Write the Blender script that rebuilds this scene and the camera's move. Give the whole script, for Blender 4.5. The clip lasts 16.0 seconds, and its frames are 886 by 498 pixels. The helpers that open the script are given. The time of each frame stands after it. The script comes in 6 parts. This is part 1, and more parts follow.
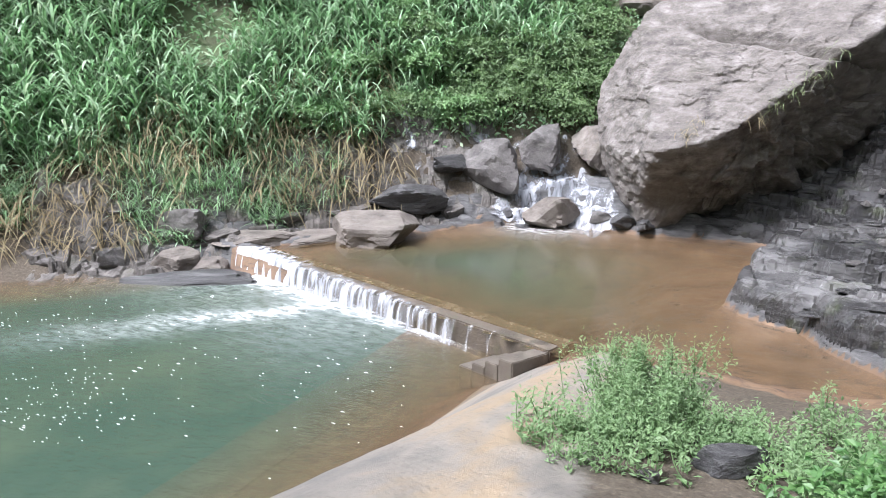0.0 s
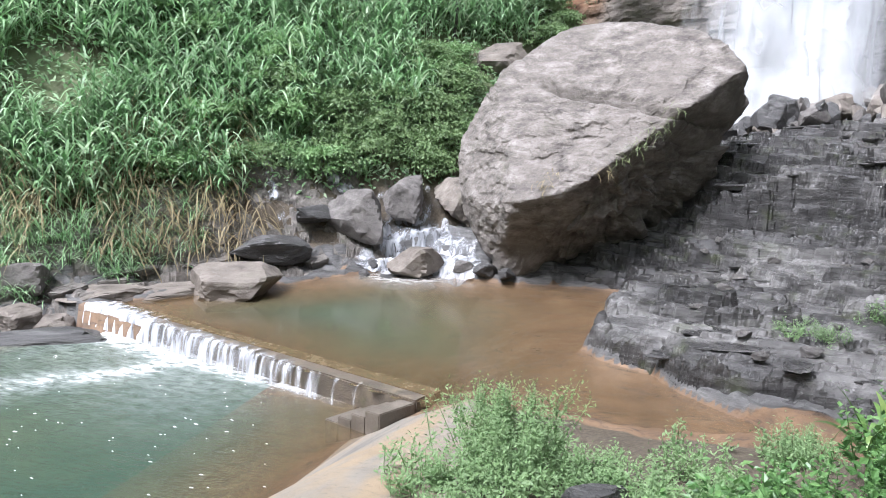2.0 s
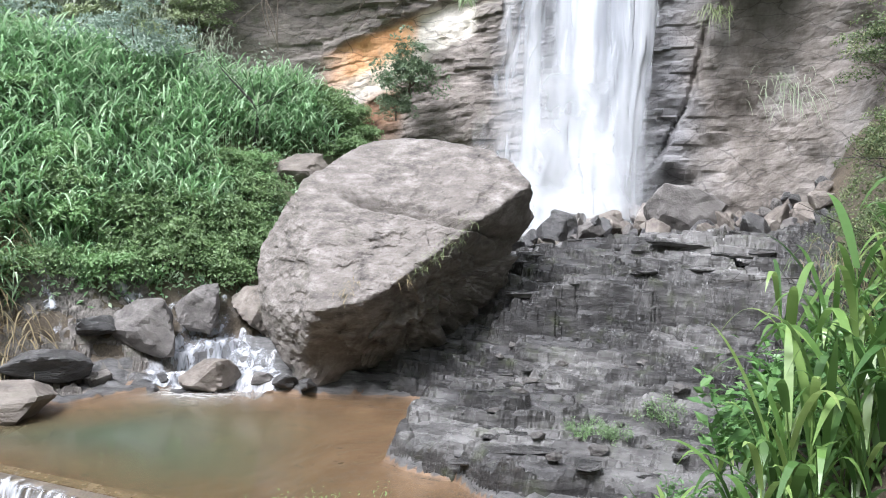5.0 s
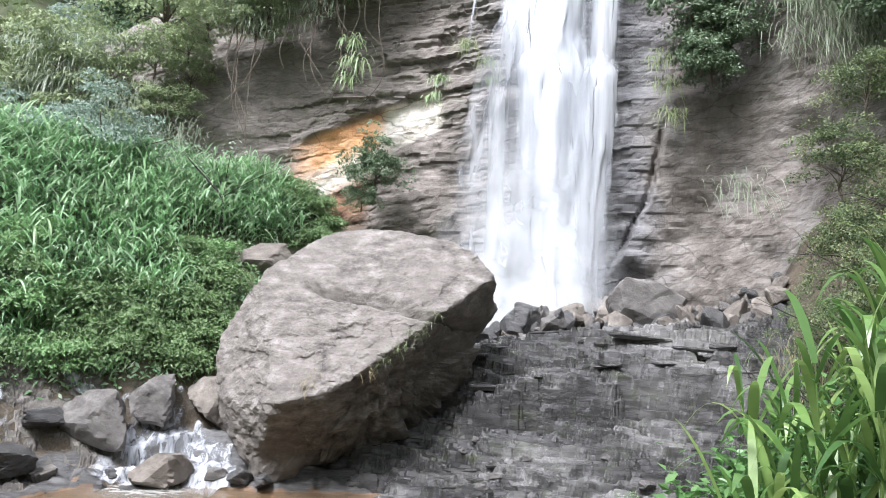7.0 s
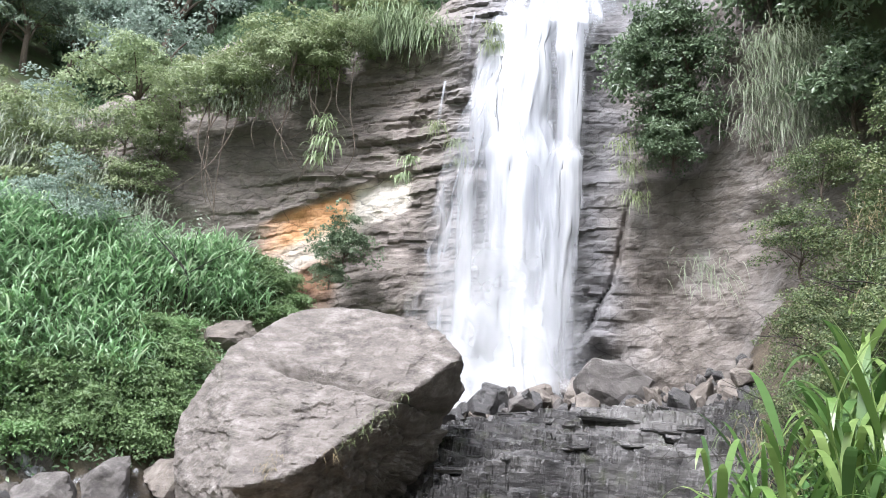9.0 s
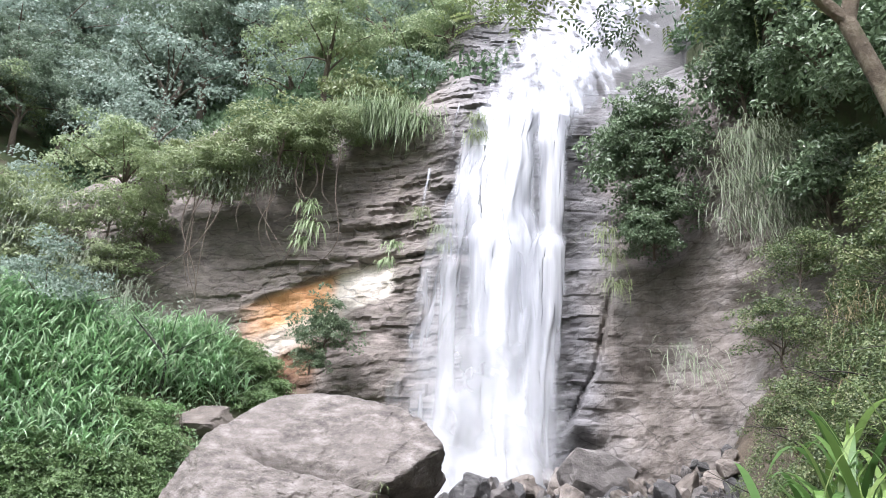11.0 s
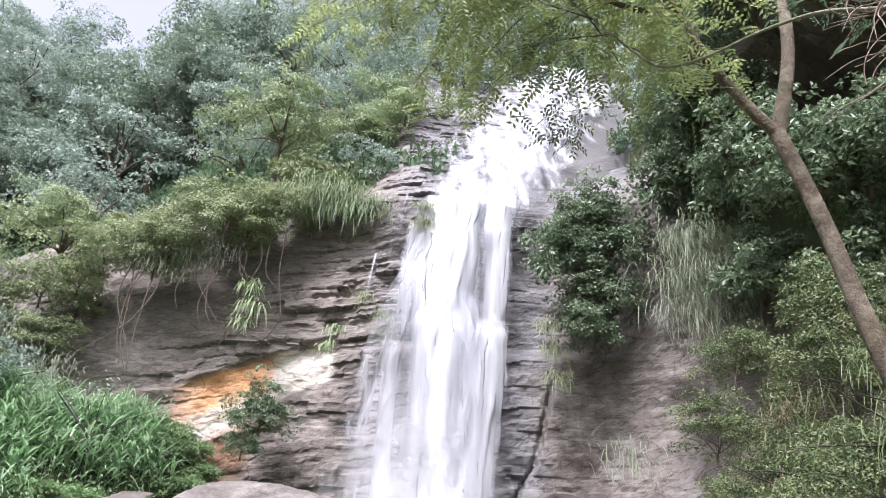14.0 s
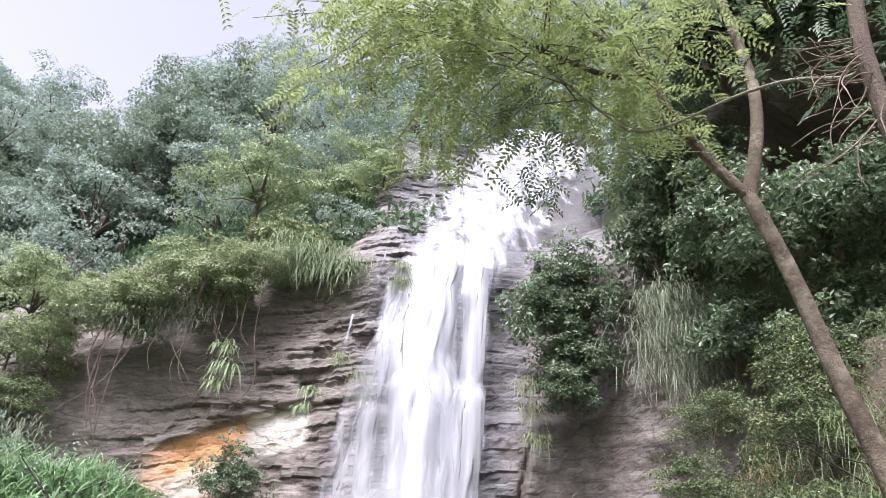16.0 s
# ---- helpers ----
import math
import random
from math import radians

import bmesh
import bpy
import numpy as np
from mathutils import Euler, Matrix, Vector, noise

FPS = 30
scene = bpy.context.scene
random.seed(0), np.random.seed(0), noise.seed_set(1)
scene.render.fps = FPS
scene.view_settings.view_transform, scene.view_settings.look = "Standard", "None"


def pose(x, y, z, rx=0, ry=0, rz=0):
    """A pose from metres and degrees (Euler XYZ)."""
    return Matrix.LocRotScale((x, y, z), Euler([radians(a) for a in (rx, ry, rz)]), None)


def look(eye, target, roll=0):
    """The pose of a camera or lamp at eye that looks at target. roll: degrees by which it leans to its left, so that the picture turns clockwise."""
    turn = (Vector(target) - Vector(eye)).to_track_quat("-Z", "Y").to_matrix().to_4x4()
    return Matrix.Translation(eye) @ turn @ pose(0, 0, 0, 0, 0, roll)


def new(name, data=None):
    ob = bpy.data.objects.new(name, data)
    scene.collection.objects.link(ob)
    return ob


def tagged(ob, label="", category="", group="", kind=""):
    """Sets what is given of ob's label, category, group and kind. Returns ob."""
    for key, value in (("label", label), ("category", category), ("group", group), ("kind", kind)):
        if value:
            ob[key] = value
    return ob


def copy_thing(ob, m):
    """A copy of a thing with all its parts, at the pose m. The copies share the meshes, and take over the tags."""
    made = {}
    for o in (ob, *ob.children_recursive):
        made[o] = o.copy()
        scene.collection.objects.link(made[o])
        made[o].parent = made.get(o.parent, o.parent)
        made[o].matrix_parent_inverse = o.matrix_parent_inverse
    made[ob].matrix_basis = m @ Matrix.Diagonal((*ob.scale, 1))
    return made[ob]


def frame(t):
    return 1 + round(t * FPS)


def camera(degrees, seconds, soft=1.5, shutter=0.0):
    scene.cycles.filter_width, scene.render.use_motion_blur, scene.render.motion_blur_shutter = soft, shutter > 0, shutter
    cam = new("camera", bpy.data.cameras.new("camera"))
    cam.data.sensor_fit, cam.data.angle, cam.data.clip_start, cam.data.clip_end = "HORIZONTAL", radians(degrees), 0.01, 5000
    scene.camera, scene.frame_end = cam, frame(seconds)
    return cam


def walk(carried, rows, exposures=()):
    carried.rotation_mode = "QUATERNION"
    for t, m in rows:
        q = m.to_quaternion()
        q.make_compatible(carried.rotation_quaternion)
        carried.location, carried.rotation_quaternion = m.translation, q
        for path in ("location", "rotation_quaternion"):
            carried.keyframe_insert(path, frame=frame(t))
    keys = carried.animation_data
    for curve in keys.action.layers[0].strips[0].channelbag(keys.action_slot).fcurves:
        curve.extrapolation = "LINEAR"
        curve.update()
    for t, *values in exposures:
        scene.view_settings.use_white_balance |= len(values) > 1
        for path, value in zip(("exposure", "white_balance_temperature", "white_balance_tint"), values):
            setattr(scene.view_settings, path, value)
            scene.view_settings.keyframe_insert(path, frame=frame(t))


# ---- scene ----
EYE_HEIGHT = 4.0
cam = camera(58.93, 16.0, soft=0.6)
# seconds, turn to the right, tilt upwards, lean to the left (degrees)
VIEWS = (
    (0.0, -29.23, -15.14, -1.09),
    (0.5, -26.84, -14.56, -0.71),
    (1.0, -23.73, -13.46, -0.43),
    (1.5, -21.49, -12.62, -0.11),
    (2.0, -19.10, -11.53, 0.44),
    (2.5, -15.92, -10.30, 0.97),
    (3.0, -13.45, -9.29, 1.28),
    (3.5, -10.50, -7.77, 1.99),
    (4.0, -8.35, -6.80, 1.91),
    (4.2, -7.46, -6.04, 1.90),
    (6.3, -2.84, 0.96, 2.38),
    (6.5, -2.73, 1.80, 2.50),
    (7.0, -2.36, 3.43, 2.57),
    (7.5, -1.94, 5.19, 2.78),
    (8.0, -1.38, 6.74, 2.91),
    (8.5, -0.65, 8.41, 2.83),
    (9.0, -0.28, 9.30, 2.94),
    (9.2, -0.08, 9.82, 2.91),
    (11.3, 1.08, 16.26, 3.67),
    (11.5, 1.58, 16.65, 3.72),
    (12.0, 2.03, 18.04, 3.27),
    (12.5, 2.31, 18.72, 3.55),
    (13.0, 3.45, 19.73, 3.59),
    (13.5, 3.77, 20.92, 4.38),
    (14.0, 4.44, 22.17, 4.56),
    (14.5, 4.87, 23.52, 4.87),
    (15.0, 5.30, 24.43, 4.73),
    (15.5, 5.52, 25.54, 4.52),
    (16.0, 5.86, 26.71, 4.18),
)


def view(turn, tilt, lean):
    a, b = radians(turn), radians(tilt)
    eye = Vector((0, 0, EYE_HEIGHT))
    return look(eye, eye + Vector((math.sin(a) * math.cos(b), math.cos(a) * math.cos(b), math.sin(b))), lean)


walk(cam, [(t, view(a, b, c)) for t, a, b, c in VIEWS], [(0, 1.54, 5820, 16), (3, 1.50, 5900, 14), (6.5, 1.52, 5940, 13), (9, 1.51, 6020, 15), (12, 1.46, 6040, 19), (16, 1.46, 6100, 24)])

# ---- daylight: thin bright overcast ----
world = bpy.data.worlds.new("overcast_sky")
scene.world = world
world.use_nodes = True
wn, wl = world.node_tree.nodes, world.node_tree.links
sky = wn.new("ShaderNodeTexSky")
sky.sky_type, sky.sun_disc = "NISHITA", False
sky.sun_elevation, sky.sun_rotation = radians(58), radians(-145)
sky.dust_density, sky.air_density, sky.ozone_density = 4.0, 1.0, 1.0
cloud = wn.new("ShaderNodeHueSaturation")
cloud.inputs["Saturation"].default_value = 0.25
wl.new(sky.outputs[0], cloud.inputs["Color"])
back = wn["Background"]
back.inputs["Strength"].default_value = 0.13
wl.new(cloud.outputs[0], back.inputs["Color"])
sun = new("sun", bpy.data.lights.new("sun", "SUN"))
sun.data.energy, sun.data.angle, sun.data.color = 2.25, radians(18), (1.0, 0.98, 0.95)
sun.matrix_world = look((-16, -9, 46), (0, 14, 0))


# ---- noise and mesh helpers ----
def lattice(ix, iy, iz, seed):
    h = (ix.astype(np.int64) * 374761393 + iy.astype(np.int64) * 668265263 + iz.astype(np.int64) * 2147483647 + seed * 1274126177) & 0xFFFFFFFF
    h = ((h ^ (h >> 13)) * 1274126177) & 0xFFFFFFFF
    h = ((h ^ (h >> 16)) * 2246822519) & 0xFFFFFFFF
    return (h ^ (h >> 15)) / 4294967296.0


def value_noise(x, y, z=0.0, seed=0):
    x, y, z = np.broadcast_arrays(np.asarray(x, float), np.asarray(y, float), np.asarray(z, float))
    fx, fy, fz = np.floor(x), np.floor(y), np.floor(z)
    u, v, w = x - fx, y - fy, z - fz
    u, v, w = (k * k * k * (k * (k * 6 - 15) + 10) for k in (u, v, w))
    total = 0.0
    for a in (0, 1):
        for b in (0, 1):
            for c in (0, 1):
                total = total + (u if a else 1 - u) * (v if b else 1 - v) * (w if c else 1 - w) * lattice(fx + a, fy + b, fz + c, seed)
    return total * 2 - 1


def fbm(x, y, z=0.0, octaves=4, seed=0, gain=0.5):
    total, size, much = 0.0, 1.0, 0.0
    for n in range(octaves):
        total = total + size * value_noise(x * 2**n, y * 2**n, z * 2**n, seed + 17 * n)
        much += size
        size *= gain
    return total / much


def smooth(a, b, x):
    k = np.clip((np.asarray(x, float) - a) / (b - a), 0, 1)
    return k * k * (3 - 2 * k)


def mesh_of(name, verts, faces, mats, rounded=False, index=None):
    """A mesh from arrays: verts (n, 3) and faces (m, 3 or 4), or a list of such."""
    me = bpy.data.meshes.new(name)
    groups = faces if isinstance(faces, list) else [faces]
    groups = [np.asarray(g, np.int32) for g in groups if len(g)]
    loops = np.concatenate([g.ravel() for g in groups])
    sizes = np.concatenate([np.full(len(g), g.shape[1], np.int32) for g in groups])
    me.vertices.add(len(verts))
    me.vertices.foreach_set("co", np.asarray(verts, np.float32).ravel())
    me.loops.add(len(loops))
    me.loops.foreach_set("vertex_index", loops)
    me.polygons.add(len(sizes))
    me.polygons.foreach_set("loop_start", np.r_[0, np.cumsum(sizes)[:-1]].astype(np.int32))
    for m in mats if isinstance(mats, (list, tuple)) else [mats]:
        me.materials.append(m)
    if index is not None:
        me.polygons.foreach_set("material_index", np.asarray(index, np.int32))
    me.update(calc_edges=True)
    me.validate()
    me.polygons.foreach_set("use_smooth", np.full(len(me.polygons), rounded))
    return me


def grid_faces(nu, nv, wrap=False):
    i, j = np.meshgrid(np.arange(nu if wrap else nu - 1), np.arange(nv - 1), indexing="ij")
    k = (i + 1) % nu
    return np.stack([i * nv + j, k * nv + j, k * nv + j + 1, i * nv + j + 1], -1).reshape(-1, 4)


def attribute(me, name, values):
    me.attributes.new(name, "FLOAT", "POINT").data.foreach_set("value", np.asarray(values, np.float32).ravel())


def part(name, me, parent=None, label=""):
    ob = new(name, me)
    if parent is not None:
        ob.parent = parent
    return tagged(ob, label)


def thing(name, place, label, category, group="", kind=""):
    ob = new(name)
    ob.location = place
    return tagged(ob, label, category, group, kind)


def unit(v):
    return v / np.maximum(np.linalg.norm(v, axis=-1, keepdims=True), 1e-9)


# ---- materials ----
def shader(name, rough=0.8, metal=0.0):
    m = bpy.data.materials.new(name)
    m.use_nodes = True
    b = m.node_tree.nodes["Principled BSDF"]
    b.inputs["Roughness"].default_value, b.inputs["Metallic"].default_value = rough, metal
    return m, m.node_tree.nodes, m.node_tree.links, b


def noise_node(n, l, vec, scale, detail=6, rough=0.6, stretch=None):
    if stretch:
        mp = n.new("ShaderNodeMapping")
        mp.inputs["Scale"].default_value = stretch
        l.new(vec, mp.inputs["Vector"])
        vec = mp.outputs[0]
    t = n.new("ShaderNodeTexNoise")
    t.inputs["Scale"].default_value, t.inputs["Detail"].default_value, t.inputs["Roughness"].default_value = scale, detail, rough
    l.new(vec, t.inputs["Vector"])
    return t.outputs["Fac"]


def ramp(n, l, fac, stops):
    r = n.new("ShaderNodeValToRGB")
    while len(r.color_ramp.elements) < len(stops):
        r.color_ramp.elements.new(0.5)
    for e, (p, c) in zip(r.color_ramp.elements, stops):
        e.position, e.color = p, (*c, 1) if isinstance(c, tuple) else (c, c, c, 1)
    l.new(fac, r.inputs[0])
    return r.outputs[0]


def mix(n, l, fac, a, b, how="MIX"):
    m = n.new("ShaderNodeMix")
    m.data_type, m.blend_type = "RGBA", how
    for k, v in ((0, fac), (6, a), (7, b)):
        s = m.inputs[k]
        if isinstance(v, (int, float)):
            s.default_value = (v, v, v, 1) if k else v
        elif isinstance(v, tuple):
            s.default_value = (*v, 1)
        else:
            l.new(v, s)
    return m.outputs[2]


def bump(n, l, b, height, strength, distance=0.05):
    k = n.new("ShaderNodeBump")
    k.inputs["Strength"].default_value, k.inputs["Distance"].default_value = strength, distance
    l.new(height, k.inputs["Height"])
    l.new(k.outputs[0], b.inputs["Normal"])


def where(n):
    return n.new("ShaderNodeTexCoord").outputs["Object"]


def rock_material(name, dark, mid, light, rough, layers=(1, 1, 3), scale=1.2, moss=0.0, relief=0.6, patch=0.0):
    m, n, l, b = shader(name, rough)
    at = where(n)
    big = noise_node(n, l, at, scale * 0.45, 4, 0.55)
    grain = noise_node(n, l, at, scale * 9, 8, 0.7)
    bands = noise_node(n, l, at, scale * 1.6, 7, 0.65, layers)
    base = ramp(n, l, bands, [(0.3, dark), (0.5, mid), (0.72, light)])
    base = mix(n, l, ramp(n, l, big, [(0.38, 0.0), (0.62, 0.6)]), base, mid)
    base = mix(n, l, ramp(n, l, grain, [(0.55, 0.0), (0.75, 0.5)]), base, light)
    base = mix(n, l, ramp(n, l, grain, [(0.25, 0.6), (0.42, 0.0)]), base, dark)
    if patch:
        damp = noise_node(n, l, at, 0.33, 4, 0.6, (1.0, 1.6, 1.0))
        base = mix(n, l, ramp(n, l, damp, [(0.42, patch), (0.56, 0.0)]), base, dark)
        base = mix(n, l, ramp(n, l, damp, [(0.52, 0.0), (0.66, patch * 0.8)]), base, light)
    if moss:
        base = mix(n, l, ramp(n, l, noise_node(n, l, at, scale * 1.1, 8, 0.7), [(0.55, 0.0), (0.68, moss)]), base, (0.07, 0.09, 0.03))
    l.new(base, b.inputs["Base Color"])
    height = mix(n, l, 0.5, bands, grain)
    bump(n, l, b, height, relief, 0.08)
    rr = ramp(n, l, bands, [(0.35, max(0.0, rough - 0.15)), (0.65, min(1.0, rough + 0.12))])
    l.new(rr, b.inputs["Roughness"])
    return m


def leaf_material(name, colours, rough=0.45, thin=0.35, vary=0.34, single=False):
    m, n, l, b = shader(name, rough)
    g = n.new("ShaderNodeNewGeometry")
    tone = n.new("ShaderNodeAttribute")
    tone.attribute_name = "tone"
    shade = n.new("ShaderNodeMath")
    shade.operation = "MULTIPLY_ADD"
    l.new(n.new("ShaderNodeObjectInfo").outputs["Random"] if single else g.outputs["Random Per Island"], shade.inputs[0])
    shade.inputs[1].default_value = vary
    lift = n.new("ShaderNodeMath")
    lift.operation = "ADD"
    l.new(tone.outputs["Fac"], lift.inputs[0])
    lift.inputs[1].default_value = 0.5 - vary / 2
    l.new(lift.outputs[0], shade.inputs[2])
    c = ramp(n, l, shade.outputs[0], [(k / max(1, len(colours) - 1), v) for k, v in enumerate(colours)])
    at = where(n)
    patch = noise_node(n, l, at, 0.5, 3)
    c = mix(n, l, ramp(n, l, patch, [(0.35, 0.0), (0.7, 0.45)]), c, colours[0])
    l.new(c, b.inputs["Base Color"])
    t = n.new("ShaderNodeBsdfTranslucent")
    l.new(c, t.inputs["Color"])
    s = n.new("ShaderNodeMixShader")
    s.inputs[0].default_value = thin
    l.new(b.outputs[0], s.inputs[1])
    l.new(t.outputs[0], s.inputs[2])
    l.new(s.outputs[0], n["Material Output"].inputs["Surface"])
    return m


boulder_rock = rock_material("boulder_rock", (0.03, 0.026, 0.022), (0.165, 0.146, 0.13), (0.35, 0.328, 0.306), 0.85, (1, 1, 2.0), 1.5, 0.10, 0.9)
wet_rock = rock_material("wet_rock", (0.02, 0.02, 0.021), (0.065, 0.063, 0.062), (0.17, 0.165, 0.16), 0.45, (0.7, 0.7, 3.0), 2.2, 0.15, 0.8)
stone_rock = rock_material("stone_rock", (0.035, 0.031, 0.029), (0.135, 0.124, 0.115), (0.29, 0.275, 0.26), 0.8, (1, 1, 1.3), 2.4, 0.15, 1.0)
brown_stone = rock_material("brown_stone", (0.05, 0.042, 0.035), (0.165, 0.142, 0.12), (0.33, 0.30, 0.27), 0.75, (1, 1, 1), 1.6, 0.25, 0.8)
concrete = rock_material("concrete", (0.10, 0.09, 0.075), (0.22, 0.195, 0.165), (0.34, 0.31, 0.27), 0.75, (1, 1, 1), 1.5, 0.2, 0.35)
bark = rock_material("bark", (0.05, 0.04, 0.032), (0.14, 0.11, 0.085), (0.26, 0.22, 0.18), 0.9, (3, 3, 0.5), 3.0, 0.2, 0.8)

grass_green = leaf_material("grass_green", [(0.09, 0.18, 0.075), (0.20, 0.36, 0.16), (0.34, 0.54, 0.28), (0.54, 0.70, 0.48), (0.62, 0.64, 0.40)], 0.4, 0.4, 0.7)
straw = leaf_material("straw", [(0.17, 0.13, 0.075), (0.32, 0.26, 0.14), (0.46, 0.42, 0.26)], 0.7, 0.35, 0.6)
shrub_green = leaf_material("shrub_green", [(0.08, 0.13, 0.075), (0.14, 0.22, 0.12), (0.23, 0.32, 0.19)])
# hillside tree leaves: the pale bluish tint stands in for haze
hazy_tree_green = leaf_material("hazy_tree_green", [(0.16, 0.22, 0.17), (0.31, 0.40, 0.33), (0.48, 0.56, 0.48)])
lime_green = leaf_material("lime_green", [(0.19, 0.26, 0.13), (0.30, 0.38, 0.20), (0.43, 0.50, 0.30)])
pale_shrub = leaf_material("pale_shrub", [(0.18, 0.235, 0.11), (0.29, 0.355, 0.18), (0.43, 0.49, 0.29)])
olive_green = leaf_material("olive_green", [(0.14, 0.18, 0.08), (0.22, 0.27, 0.12), (0.33, 0.36, 0.20)])


def ground_material():
    """Soil, layered wet rock, sand and concrete, blended along uneven borders."""
    m, n, l, b = shader("ground", 0.8)
    at = where(n)

    def share(name):
        a = n.new("ShaderNodeAttribute")
        a.attribute_name = name
        add = n.new("ShaderNodeMath")
        add.operation = "ADD"
        l.new(a.outputs["Fac"], add.inputs[0])
        jitter = n.new("ShaderNodeMath")
        jitter.operation = "MULTIPLY_ADD"
        l.new(noise_node(n, l, at, 2.5, 6, 0.7), jitter.inputs[0])
        jitter.inputs[1].default_value, jitter.inputs[2].default_value = 0.7, -0.35
        l.new(jitter.outputs[0], add.inputs[1])
        return ramp(n, l, add.outputs[0], [(0.42, 0.0), (0.58, 1.0)])

    grain = noise_node(n, l, at, 22, 8, 0.75)
    broad = noise_node(n, l, at, 1.1, 5)
    bands = noise_node(n, l, at, 3.0, 9, 0.75, (0.7, 1.5, 6.0))
    soil = ramp(n, l, grain, [(0.3, (0.035, 0.026, 0.018)), (0.55, (0.10, 0.08, 0.055)), (0.75, (0.2, 0.165, 0.12))])
    cover = n.new("ShaderNodeAttribute")
    cover.attribute_name = "green"
    soil = mix(n, l, cover.outputs["Fac"], soil, mix(n, l, ramp(n, l, broad, [(0.35, 0.2), (0.6, 0.85)]), soil, (0.10, 0.15, 0.06)))
    rock = ramp(n, l, bands, [(0.34, (0.03, 0.029, 0.029)), (0.5, (0.075, 0.073, 0.07)), (0.66, (0.15, 0.147, 0.143))])
    rock = mix(n, l, ramp(n, l, grain, [(0.58, 0.0), (0.75, 0.4)]), rock, (0.20, 0.195, 0.185))
    sand = ramp(n, l, broad, [(0.35, (0.10, 0.06, 0.033)), (0.55, (0.18, 0.11, 0.06)), (0.7, (0.25, 0.165, 0.10))])
    sand = mix(n, l, ramp(n, l, bands, [(0.36, 0.85), (0.5, 0.0)]), sand, (0.05, 0.036, 0.028))
    slab = ramp(n, l, noise_node(n, l, at, 0.9, 7, 0.6, (1.6, 0.35, 1.0)), [(0.36, (0.15, 0.14, 0.125)), (0.5, (0.24, 0.215, 0.18)), (0.62, (0.30, 0.23, 0.15))])
    slab = mix(n, l, ramp(n, l, grain, [(0.34, 0.5), (0.46, 0.0)]), slab, (0.10, 0.09, 0.075))
    slab = mix(n, l, ramp(n, l, bands, [(0.55, 0.0), (0.7, 0.35)]), slab, (0.13, 0.115, 0.09))
    c = mix(n, l, share("rock"), soil, rock)
    c = mix(n, l, share("slab"), c, slab)
    c = mix(n, l, share("sand"), c, sand)
    l.new(c, b.inputs["Base Color"])
    wet = mix(n, l, share("rock"), (0.85, 0.85, 0.85), ramp(n, l, bands, [(0.35, 0.25), (0.65, 0.6)]))
    l.new(wet, b.inputs["Roughness"])
    bump(n, l, b, mix(n, l, 0.6, grain, bands), 0.7, 0.06)
    return m


def water_material():
    """Murky water: clear where shallow, thick green where deep."""
    m, n, l, b = shader("pool_water", 0.06)
    at = where(n)
    a = n.new("ShaderNodeAttribute")
    a.attribute_name = "depth"
    silt = noise_node(n, l, at, 0.5, 4)
    green = mix(n, l, ramp(n, l, silt, [(0.4, 0.0), (0.65, 1.0)]), (0.04, 0.066, 0.046), (0.062, 0.085, 0.055))
    c = mix(n, l, ramp(n, l, a.outputs["Fac"], [(0.05, 0.0), (0.75, 1.0)]), (0.15, 0.10, 0.052), green)
    f = n.new("ShaderNodeAttribute")
    f.attribute_name = "foam"
    streak = noise_node(n, l, at, 3.5, 8, 0.7, (1.0, 2.2, 1.0))
    add = n.new("ShaderNodeMath")
    add.operation = "MULTIPLY"
    l.new(f.outputs["Fac"], add.inputs[0])
    l.new(ramp(n, l, streak, [(0.35, 0.1), (0.62, 1.0)]), add.inputs[1])
    foam = add.outputs[0]
    l.new(mix(n, l, foam, c, (0.8, 0.83, 0.83)), b.inputs["Base Color"])
    thick = mix(n, l, foam, ramp(n, l, a.outputs["Fac"], [(0.0, 0.3), (0.25, 0.66), (0.7, 0.96)]), 1.0)
    l.new(thick, b.inputs["Alpha"])
    l.new(mix(n, l, foam, (0.07, 0.07, 0.07), (0.7, 0.7, 0.7)), b.inputs["Roughness"])
    b.inputs["IOR"].default_value = 1.33
    r = n.new("ShaderNodeAttribute")
    r.attribute_name = "ripple"
    k = n.new("ShaderNodeMath")
    k.operation = "MULTIPLY"
    l.new(noise_node(n, l, at, 4.5, 5, 0.6, (1.0, 2.0, 1.0)), k.inputs[0])
    l.new(r.outputs["Fac"], k.inputs[1])
    bump(n, l, b, k.outputs[0], 0.6, 0.06)
    return m


def falling_water(name, across, along, thin, full):
    """White water torn into upright strands; thin and full: noise levels of no water and of solid white."""
    m, n, l, b = shader(name, 0.5)
    at = where(n)
    a = n.new("ShaderNodeAttribute")
    a.attribute_name = "body"
    strands = noise_node(n, l, at, 1.0, 3, 0.45, (across, across * 0.6, along))
    fine = noise_node(n, l, at, 1.0, 5, 0.6, (across * 3.4, across * 2, along * 1.6))
    both = mix(n, l, 0.22, strands, fine)
    add = n.new("ShaderNodeMath")
    add.operation = "ADD"
    l.new(both, add.inputs[0])
    l.new(a.outputs["Fac"], add.inputs[1])
    l.new(ramp(n, l, add.outputs[0], [(thin, 0.0), (full, 1.0)]), b.inputs["Alpha"])
    l.new(ramp(n, l, both, [(0.36, (0.40, 0.42, 0.46)), (0.48, (0.49, 0.51, 0.545)), (0.62, (0.63, 0.645, 0.67))]), b.inputs["Base Color"])
    b.inputs["Subsurface Weight"].default_value = 0.0
    return m


